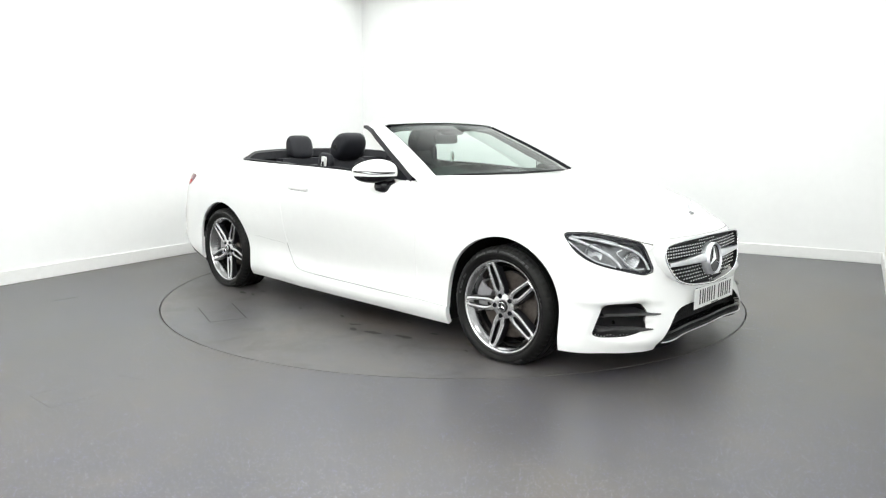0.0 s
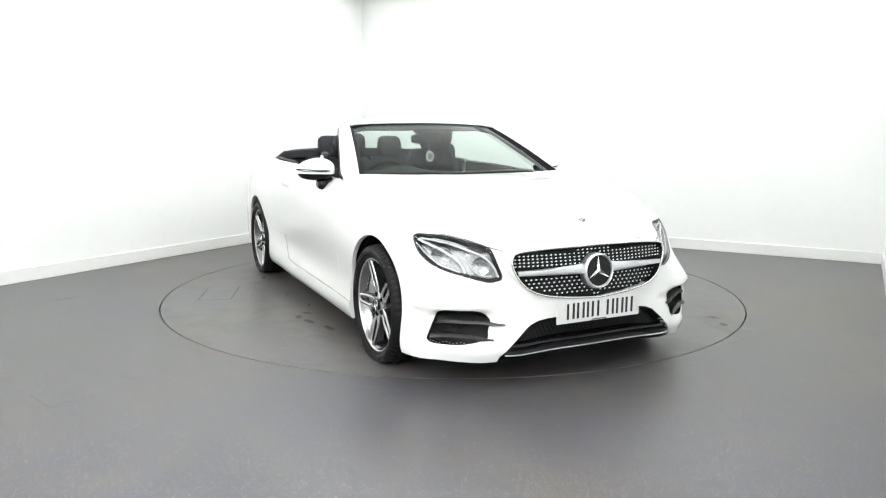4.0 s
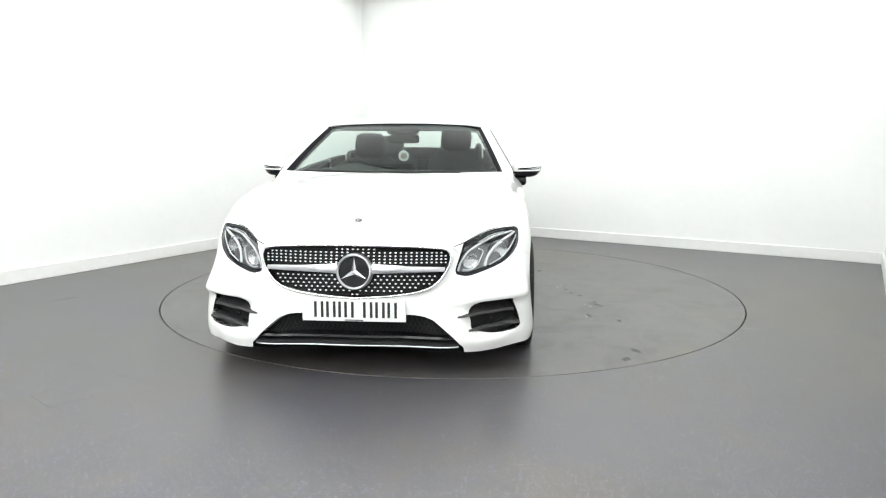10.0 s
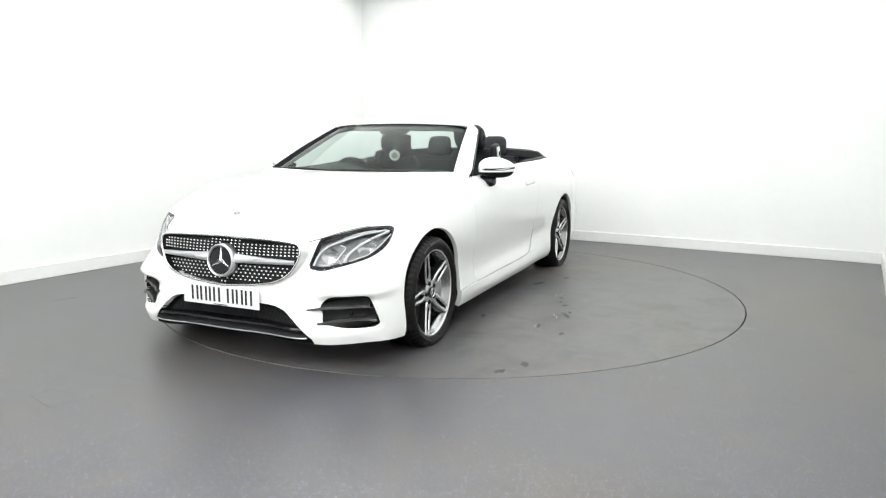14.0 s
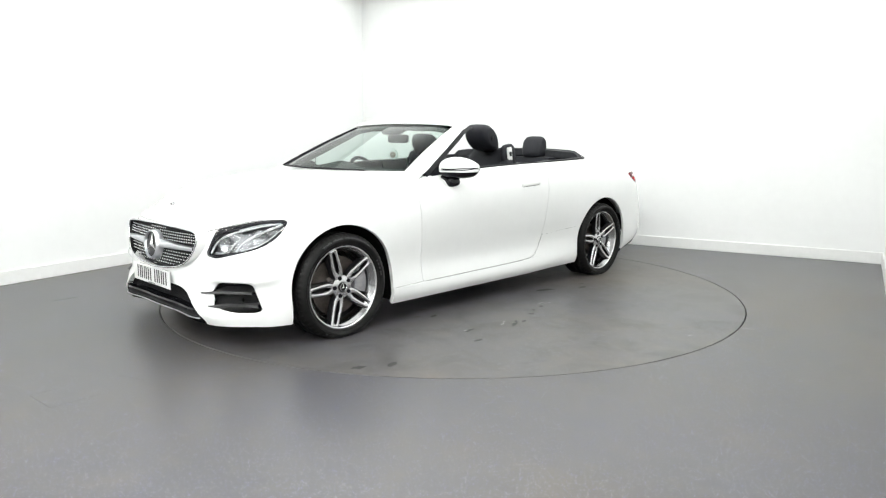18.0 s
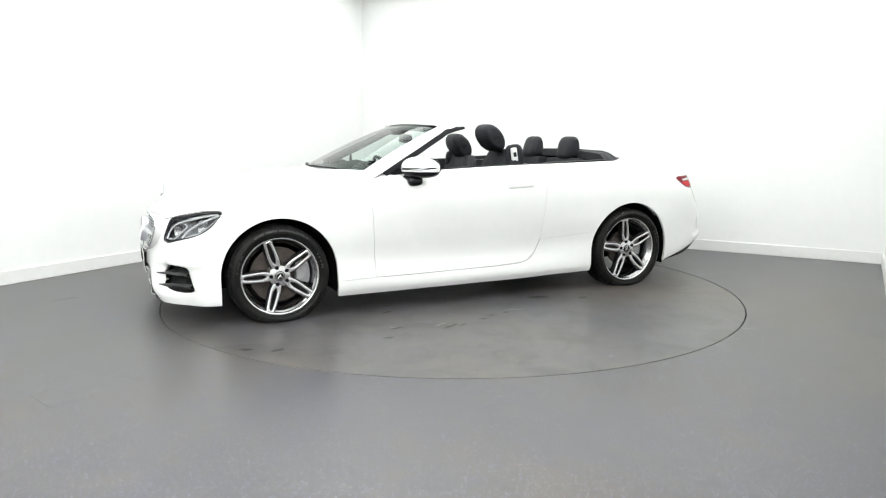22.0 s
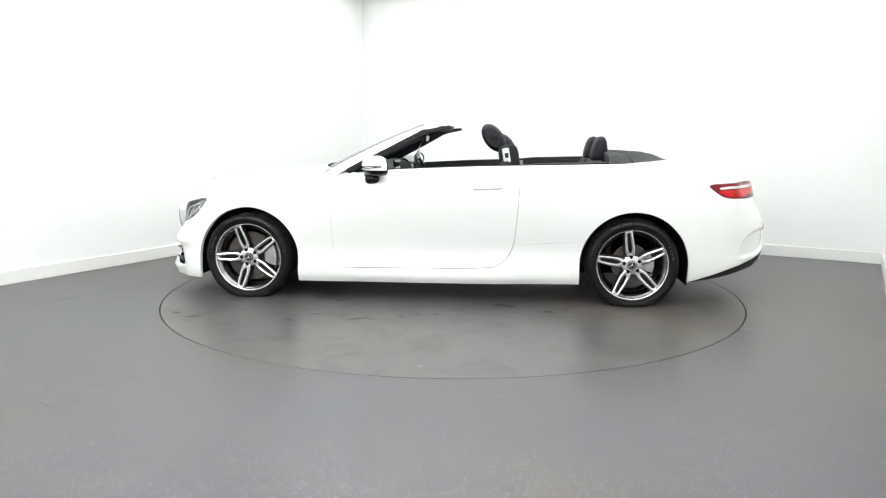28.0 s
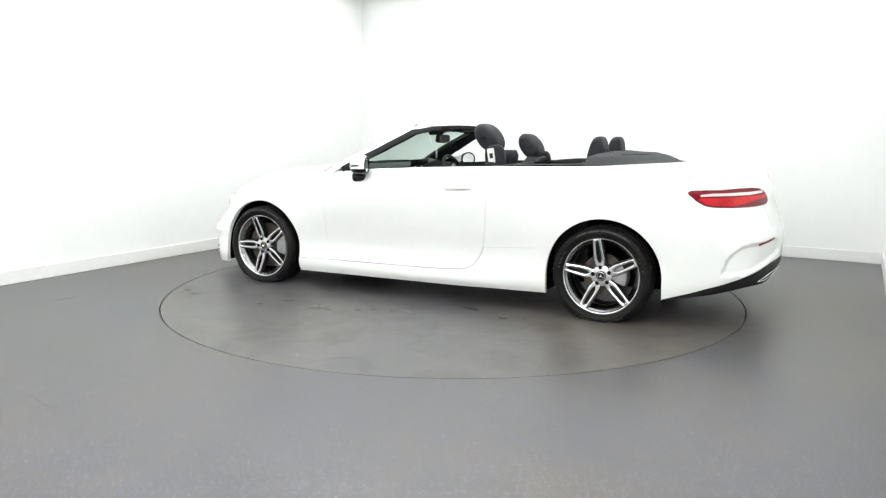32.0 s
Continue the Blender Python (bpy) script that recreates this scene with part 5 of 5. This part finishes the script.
solid("sensor_housing", pillow(.222, 0, 1.272, .12, .245, .042, 4, 28, 24), BLACK, car, "dark sensor housing below the header")
mir = solid("interior_mirror", pillow(.185, 0, 1.205, .035, .235, .068, 5, 28, -8), BLACK, car, "dark interior mirror on a short stalk")
tube("mirror_stalk", [(.195, 0, 1.265), (.195, 0, 1.232)], .009, BLACK, mir, n=8, up=(1, 0, 0))
solid("mirror_glass", box_vf(.1645, .1665, -.098, .098, 1.184, 1.227), DIM_MIRROR, mir, "dark dimmed mirror glass", False)

# ---- cabin ----
rows = []
for y in np.linspace(-1, 1, 25):
    k = 1 - y * y
    hood = .045 * math.exp(-((y + .46) / .22) ** 2)
    f = glass_edge(0.0, y)
    rows.append([f + np.array([-.01, 0, -.012]), np.array([.62 + .10 * k, .72 * y, .972 + hood * .3]), np.array([.47 + .04 * k, .725 * y, .978 + hood]), np.array([.40 + .03 * k, .73 * y, .962 + hood]), np.array([.375 + .03 * k, .735 * y, .90 + hood * .5]), np.array([.39, .735 * y, .72]), np.array([.50, .73 * y, .52])])
dash = sheet(rows[::-1], TRIM_DARK, "dashboard", car, "dark dashboard", 0.006)
rows = []
for y in np.linspace(-.98, .98, 33):
    k = 1 - y * y
    hood = .045 * math.exp(-((y + .46) / .22) ** 2)
    rows.append([np.array([.372 + .03 * k, .733 * y, .905 + hood * .5]), np.array([.366 + .03 * k, .733 * y, .893 + hood * .4]), np.array([.367 + .03 * k, .733 * y, .862 + hood * .3]), np.array([.376 + .03 * k, .733 * y, .852 + hood * .2])])
sheet(rows[::-1], SILVER, "dash_trim", dash, "silver trim along the dashboard", 0.004)
for y in (-.66, .66, -.06, .06):
    V, F = lathe([(.020, .012), (.034, .012), (.038, .004), (.038, -.012), (.0, -.012)], 24)
    solid("air_vent", (np.stack([-V[:, 1] + .398 + (.03 if abs(y) < .1 else 0), V[:, 0] + y, V[:, 2] + .93], 1), F), SATIN, dash, "round silver air vent")
solid("screen_display", box_vf(.432, .446, -.20, .10, .965, 1.025), GLOSS_BLACK, dash, "black display screen", False)
sw_c = np.array([.235, -.355, .878])
tilt = radians(24)
rim = [sw_c + np.array([math.sin(a) * math.sin(tilt) * .185, math.cos(a) * .185, math.sin(a) * math.cos(tilt) * .185]) for a in np.linspace(0, 2 * math.pi, 48, endpoint=False)]
sw = tube("steering_wheel", rim, .0155, LEATHER, car, "dark leather steering wheel", closed=True, n=10, up=(1, 0, 0))
solid("wheel_boss", pillow(sw_c[0] + .02, sw_c[1], sw_c[2], .06, .16, .13, 3, 20, 24), TRIM_DARK, sw)
for a in (0.1, math.pi - 0.1, -math.pi / 2):
    d = np.array([math.sin(a) * math.sin(tilt), math.cos(a), math.sin(a) * math.cos(tilt)])
    tube("wheel_arm", [sw_c + d * .06 + (.012, 0, 0), sw_c + d * .178], .012, SATIN, sw, n=8, up=(1, 0, .1))
solid("cabin_floor", box_vf(-1.25, .75, -.74, .74, .27, .30), TRIM_DARK, car, "dark cabin floor", False)
solid("rear_bulkhead", box_vf(-1.30, -1.27, -.74, .74, .28, 1.02), TRIM_DARK, car, "dark bulkhead behind the rear seats", False)
solid("centre_console", box_vf(-.75, .48, -.11, .11, .30, .70), TRIM_DARK, car, "dark centre console", False)
for s, d in ((1, DOOR_L), (-1, DOOR_R)):
    # inner door card, sill seal and sail panel
    rows = []
    for x in np.linspace(.80, -.60, 24):
        zt = float(np.interp(x, [-1.3, -.6, -.2, .5, .8], [1.020, 1.006, .996, .958, .94]))
        ys = float(np.interp(x, [-1.0, -.2, .5, 1.1], [.80, .80, .785, .76]))
        rows.append([(x, s * (ys + .006), zt + .004), (x, s * (ys - .012), zt + .010), (x, s * (ys - .03), zt + .002), (x, s * (ys - .045), zt - .12), (x, s * (ys - .10), zt - .20), (x, s * (ys - .06), zt - .30), (x, s * (ys - .06), .32)])
    sheet(rows if s > 0 else [r[::-1] for r in rows], TRIM_DARK, "door_card", d, "dark inner door panel")
    rows = []
    for x in np.linspace(-.605, -1.28, 14):
        zt = float(np.interp(x, [-1.3, -.75, -.6], [1.036, 1.021, 1.008]))
        ys = float(np.interp(x, [-1.4, -1.0, -.2], [.76, .80, .80]))
        rows.append([(x, s * (ys + .006), zt + .004), (x, s * (ys - .012), zt + .012), (x, s * (ys - .05), zt + .008), (x, s * (ys - .07), zt - .12), (x, s * (ys - .09), .32)])
    sheet(rows if s > 0 else [r[::-1] for r in rows], TRIM_DARK, "rear_side_panel", car, "dark rear side trim")
    sail = [(.690, .806, .946), (.570, .788, .996), (.500, .778, 1.016), (.462, .790, 1.002), (.440, .822, .968), (.56, .826, .958)]
    n = len(sail)
    V = np.array([(x, s * y, z) for x, y, z in sail] + [(x - .004, s * (y - .022), z) for x, y, z in sail])
    F = [tuple(range(n)), tuple(range(2 * n - 1, n - 1, -1))] + [(i, (i + 1) % n, n + (i + 1) % n, n + i) for i in range(n)]
    solid("sail_panel", (V, F), MOULDING, d, "black triangle at the mirror foot", False)
    belt = [on_skin(l, 1.2) for l in np.linspace(2.08, 3.425, 40)]
    tube("belt_strip", [np.array([b[0], s * (b[1] - .004), float(np.interp(b[0], [-.64, -.2, .5, .75], [1.011, 1.002, .968, .951]))]) for b in belt], .006, SEAL, d, "dark window sill strip", n=6)
    # door handle: strap with a bright upper edge, over a shallow cup drawn as a line
    path = [on_skin(l, .855 + .010 * q, .0005 + .0055 * math.sin(math.pi * q) ** .5, s) for l, q in zip(np.linspace(3.085, 3.31, 18), np.linspace(0, 1, 18))]
    h = tube("door_handle", path, .0045, PAINT, d, "white door handle with a bright edge", rb=.0150, n=12)
    tube("handle_trim", [p + np.array([0, s * .001, .0150]) for p in path[1:-1]], .0017, SATIN, h, "thin bright upper edge", n=6)
    # grey line stands in for the shade under the strap
    tube("handle_trim", [p + np.array([0, -s * .001, -.0155]) for p in path[1:-1]], .0017, RIM_GREY, h, "thin grey lower edge", n=6)
    # arc on the skin for the cup's shaded outline, no hollow
    cup = [on_skin(3.14 + .055 * math.cos(a) + .05, .858 + .030 * math.sin(a), .0004, s) for a in np.linspace(math.pi, 2 * math.pi, 24)]
    tube("handle_cup", cup, .0012, SATIN, h, "shallow cup below the handle", n=6)
    # mirror
    V, F = pillow(.432, .928, 1.009, .185, .212, .152, 2.6, 32)
    k = np.clip((V[:, 0] - .432) / .0925, -1, 1)
    V[:, 1] -= .020 * np.maximum(k, 0) + .015 * np.maximum(-k, 0)
    V[:, 0] += (V[:, 1] - .925) * -.52
    V[:, 2] += np.maximum(k, 0) ** 2 * -.012
    V[:, 2] -= np.maximum(V[:, 2] - 1.009, 0) * .50 * np.clip((V[:, 1] - .90) / .13, 0, 1) ** 1.3
    M = {"V": V, "T": np.array([t for f in F for t in ((f[0], f[1], f[2]), (f[0], f[2], f[3]))]), "N": V * 0 + (0, 0, 1.0), "A": np.zeros((len(V), 2))}
    c = V.mean(axis=0)
    nn = (V - c) / np.array([.185, .212, .152]) ** 2
    T = M["T"]
    fn = np.cross(V[T[:, 1]] - V[T[:, 0]], V[T[:, 2]] - V[T[:, 0]])
    vn = np.zeros_like(V)
    for j in range(3):
        np.add.at(vn, T[:, j], fn)
    vn *= np.sign((vn * nn).sum(axis=1).sum())
    flat = np.linalg.norm(vn, axis=1) < 1e-9
    vn[flat] = nn[flat]
    M["N"] = vn / np.maximum(np.linalg.norm(vn, axis=1, keepdims=True), 1e-12)
    if s < 0:
        M = mirrored(M)
    g = .980 - M["V"][:, 2]
    rear = -(M["V"][:, 0] - (.370 - .40 * (np.abs(M["V"][:, 1]) - .925)))
    cap = cut(M, np.maximum(g, rear))
    lowc = cut(M, np.maximum(-g, rear))
    wm = hang("wing_mirror", mesh_of("wing_mirror", cap["V"], cap["T"], PAINT, True), d, "white wing mirror on a black foot")
    hang("mirror_underside", mesh_of("mirror_underside", lowc["V"] - lowc["N"] * .002, lowc["T"], GLOSS_BLACK, True), wm, "black mirror underside")
    pts = np.array([(.367 - .40 * (yy - .925), s * yy, zz) for yy, zz in [(.932 + .080 * math.cos(a), 1.006 + .060 * math.sin(a)) for a in np.linspace(0, 2 * math.pi, 28, endpoint=False)]])
    solid("mirror_glass", (np.concatenate([pts, pts + (.006, 0, 0)]), [tuple(range(28)) if s < 0 else tuple(range(27, -1, -1))] + [(i, (i + 1) % 28, 28 + (i + 1) % 28, 28 + i) for i in range(28)]), MIRROR, wm, "silver mirror glass", False)
    tube("mirror_rim", [p + (-.001, 0, 0) for p in pts], .006, GLOSS_BLACK, wm, closed=True, n=6, up=(1, 0, 0))
    mv = M["V"]
    outer = .855 - np.abs(mv[:, 1])
    for nm, z0, z1, out_, mat, lab in (("indicator_band", .992, 1.011, .0015, GLOSS_BLACK, "dark band across the cap"), ("turn_indicator", .997, 1.007, .0030, CHROME, "bright indicator strip")):
        panel(nm, push(cut(M, np.maximum.reduce([mv[:, 2] - z1, z0 - mv[:, 2], outer, rear + .03])), out_), mat, wm, lab, .002)
    solid("mirror_foot", pillow(.468, s * .880, .914, .108, .088, .074, 3.0, 24, 6), GLOSS_BLACK, wm, "black mirror foot")
    tube("mirror_arm", [(.520, s * .822, .938), (.500, s * .850, .930), (.478, s * .885, .930)], .026, GLOSS_BLACK, wm, rb=.020, n=10, up=(0, 0, 1))


def cushion(cx, cy, cz, sx, sy, sz, p, py, tilt, taper=0.0, n=32, m=14):
    """A headrest: rounded in side view, with flat cheeks and soft edges across."""
    V, F = [], []
    for i in range(m + 1):
        w = math.sin(-math.pi / 2 + math.pi * i / m)
        k = max(1 - abs(w) ** py, 0) ** (1 / py) if 0 < i < m else .0
        k = max(k, .72) if 0 < i < m else .62
        for j in range(n):
            a = 2 * math.pi * j / n
            c, s = math.cos(a), math.sin(a)
            V.append((math.copysign(abs(c) ** (2 / p), c) * sx / 2 * k, w * sy / 2, math.copysign(abs(s) ** (2 / p), s) * sz / 2 * k))
    for i in range(m):
        for j in range(n):
            e = (j + 1) % n
            F.append((i * n + j, i * n + e, (i + 1) * n + e, (i + 1) * n + j))
    F += [tuple(range(n - 1, -1, -1)), tuple(m * n + j for j in range(n))]
    V = np.array(V)
    V[:, 0] = V[:, 0] * (1 - taper * V[:, 2] / sz) - taper * .25 * V[:, 2]
    a = radians(tilt)
    return np.stack([V[:, 0] * math.cos(a) + V[:, 2] * math.sin(a) + cx, V[:, 1] + cy, -V[:, 0] * math.sin(a) + V[:, 2] * math.cos(a) + cz], 1), F


def seat(y, back_top, head_c, head_tilt, name="front_seat"):
    s = solid(name, pillow(-.18, y, .50, .56, .52, .20, 4, 28, -6), LEATHER, car, "dark leather front seat with integrated headrest stem")
    rows = []
    for q in np.linspace(0, 1, 14):
        z = .50 + (back_top - .50) * q
        x = -.36 - .17 * q
        w = float(np.interp(q, [0, .3, .7, .9, 1], [.25, .27, .26, .235, .205]))
        rows.append([(x + dx, y + dy * w, z - .03 * (abs(dy) ** 3) * (q > .85)) for dx, dy in ((.0, -1), (.040, -.97), (.052, -.80), (.045, -.6), (.04, 0), (.045, .6), (.052, .80), (.040, .97), (.0, 1), (-.05, .9), (-.065, 0), (-.05, -.9), (.0, -1))])
    rows.append([(-.535 + (px - rows[-1][0][0]) * .75, y + (py - y) * .8, back_top + .016) for px, py, pz in rows[-1]])
    rows.append([(-.535, y, back_top + .020)] * 13)
    sheet([r[::-1] for r in rows], LEATHER, "backrest", s, "dark leather backrest")
    hr = solid("headrest", cushion(*head_c, .150, .245, .250, 2.05, 4.5, head_tilt), LEATHER, s, "dark leather headrest")
    V, F = lathe([(.0005, .005), (.011, .005), (.012, .0008), (.0165, .0008), (.0175, .005), (.023, .005), (.025, 0.0)], 28)
    for e in (1, -1):
        solid("pivot_button", (V * (1, e, 1) + np.array([head_c[0] + .004, y + e * .1245, head_c[2]]), F if e > 0 else [f[::-1] for f in F]), TRIM_DARK, hr)
    for e in (-.05, .05):
        tube("headrest_post", [(head_c[0] - .03, y + e, head_c[2] - .06), (-.52, y + e, back_top - .03)], .008, TRIM_DARK, s, n=8, up=(0, 1, 0))
    out = 1 if y > 0 else -1
    solid("seat_shoulder", pillow(-.533, y + out * .180, back_top - .056, .158, .066, .232, 3.4, 24, 8), LEATHER, s, "dark leather shoulder of the backrest")
    g0 = np.array([-.511, y + out * .2155, back_top - .022])
    guide = part("belt_guide", block(-.027, .027, -.007, .007, -.056, .056, .012, 3), PLATE_WHITE, s, "pale belt guide on the seat shoulder", True, Matrix.Translation(g0) @ Matrix.Rotation(radians(9), 4, "Y"))
    part("belt_slot", block(-.016, .010, out * .0075 - .002, out * .0075 + .002, -.018, .018, .0015), TRIM_DARK, guide, "dark belt slot")
    return s


seat(.375, 1.105, (-.408, .372, 1.214), 38)
seat(-.375, 1.040, (-.490, -.372, 1.140), 36)
bench = solid("rear_seat", pillow(-1.02, 0, .52, .46, 1.22, .20, 5, 32, -8), LEATHER, car, "dark leather rear bench with two headrests")
for y in (.287, -.287):
    rows = []
    for q in np.linspace(0, 1, 10):
        z, x = .52 + .52 * q, -1.10 - .12 * q
        w = .27 * (1 - .12 * q)
        rows.append([(x + dx, y + dy * w, z) for dx, dy in ((-.02, -1), (.055, -.93), (.05, -.6), (.03, 0), (.05, .6), (.055, .93), (-.02, 1))])
    rows.append([(-1.25, y, 1.05)] * 7)
    sheet(rows, LEATHER, "backrest", bench, "dark leather rear backrest")
    solid("headrest", cushion(-1.238, y, 1.130, .120, .215, .196, 2.9, 4.5, 4, .62), LEATHER, bench, "dark leather rear headrest")
# low wind deflector frame behind the rear seats
tube("wind_deflector", [(-1.27, .16, 1.05), (-1.28, .15, 1.095), (-1.29, .12, 1.108), (-1.295, 0, 1.110), (-1.29, -.12, 1.108), (-1.28, -.15, 1.095), (-1.27, -.16, 1.05)], .010, TRIM_DARK, car, "dark frame behind the rear seats", n=8, up=(1, 0, 0))

# charm on a cord, hanging from the interior mirror
charm = new("hanging_charm")
tagged(charm, "round white charm on a cord hanging from the mirror", "charm")
V, F = lathe([(.0005, .005), (.030, .005), (.036, .006), (.041, .004), (.041, -.004), (.036, -.006), (.030, -.005), (.0005, -.005)], 32)
hang("charm_disc", mesh_of("charm_disc", np.stack([V[:, 1], V[:, 0], V[:, 2]], 1), F, PLATE_WHITE, True), charm, "white round charm")
V, F = lathe([(.0005, .0068), (.024, .0062), (.027, .004)], 24)
hang("charm_centre", mesh_of("charm_centre", np.stack([V[:, 1], V[:, 0], V[:, 2]], 1), F, CHARM_CENTRE, True), charm, "faded red and grey centre")
tube("cord", [(0, 0, .040), (-.02, .010, .085), (-.042, .018, .112)], .0018, PLATE_WHITE, charm, n=6, up=(0, 1, 0))

# ---- tail lamps and rear details ----
for side in (1, -1):
    m = lamp_rear if side > 0 else mirrored(lamp_rear)
    tl = panel("tail_light", m, RED_LENS, car, "dark red tail light with a pale strip", .02)
    strip_m = push(cut(lamp_rear, lies_in(lz(lamp_rear), [(4.819, .870), (4.907, .879), (5.28, .880), (5.46, .886), (5.46, .870), (5.28, .862), (4.907, .862), (4.835, .857)])), .0012)
    qz = lz(lamp_rear)
    glow_m = push(cut(lamp_rear, np.maximum.reduce([lies_in(qz, TAIL_LAMP) + .010, qz[:, 1] - .851 - (qz[:, 0] - 4.85) * .010, (qz[:, 0] - 5.30) * .10 - (qz[:, 1] - .822)])), .0010)
    for nm, q, mat, lab in (("pale_strip", strip_m, RED_CLEAR, "pale strip"), ("bright_segment", glow_m, RED_GLOW, "bright red lower segment")):
        panel(nm, q if side > 0 else mirrored(q), mat, tl, lab, 0)
    rows = [[on_skin(l, z + dz, o, side) for dz, o in ((.006, 0.0), (.003, .003), (-.003, .003), (-.006, 0.0))] for l, z in zip(np.linspace(5.235, 5.455, 12), np.linspace(.560, .581, 12))]
    sheet(rows if side > 0 else [r[::-1] for r in rows], RED_LENS, "rear_reflector", car, "narrow red reflector")
    ex = [on_skin(l, z, .006, side) for l, z in ((5.27, .318), (5.33, .336), (5.45, .360), (5.60, .376), (5.64, .362), (5.50, .337), (5.38, .315))]
    t = tube("exhaust_trim", ex, .0045, CHROME, car, "chrome exhaust trim", closed=True, n=8)
    panel("exhaust_mouth", (lambda q: q if side > 0 else mirrored(q))(push(cut(diffuser, lies_in(lz(diffuser), [(5.27, .318), (5.33, .336), (5.45, .360), (5.60, .376), (5.64, .362), (5.50, .337), (5.38, .315)])), .002)), LINER, t, "dark exhaust mouth", 0)
for side in (1, -1):
    tube("sill_seam", [on_skin(l, z, -.0004, side) for l, z in zip(np.linspace(3.425, 3.83, 20), np.linspace(.440, .470, 20))], .0006, SEAL, car, "fine dark seam behind the door", n=6)
    low_edge = [(1.792, .2430), (1.92, .2460), (2.030, .2485), (2.060, .2485), (2.3, .2475), (2.63, .2515), (2.964, .2550), (3.19, .264), (3.265, .279), (3.318, .312), (3.362, .372), (3.392, .449)]
    for run_ in (low_edge[:3], low_edge[3:]):
        tube("door_seam", skin_path(run_, .0003 if run_[0][0] < 2 else .0026, side), .0009, SEAL, car, "dark shut line along the sill", n=6)
    brow = [(.500, .676), (.53, .684), (.56, .692), (.634, .7155), (.72, .7325), (.80, .7425)]
    tube("bonnet_shut_line", skin_path(brow, .0005, side), .0022, SEAL, car, "dark shut line over the headlight", n=6)
V, F = tube_mesh([(-2.18, .0, .24), (-1.95, .0, .22)], .12, rb=.06, n=16)
solid("silencer", (V * (1, 3.0, 1), F), RIM_DARK, car, "dark exhaust silencer")

# ---- what moves: the turntable and all that stands on it ----
def turn(t):
    return -42.492 - 5.06364 * t - 5.2137e-4 * t * t - 1.7575e-5 * t ** 3


def motions():
    spin = [(float(t), Matrix.Rotation(radians(turn(t)), 4, "Z")) for t in range(33)]
    stand = Matrix.Translation((0.076, -0.355, 0.0))
    cord = pose(0.244, 0.004, 1.078, 0, 0, 24)
    walk(tt, spin)
    walk(car, [(t, m @ stand) for t, m in spin])
    walk(charm, [(t, m @ stand @ cord) for t, m in spin])


motions()
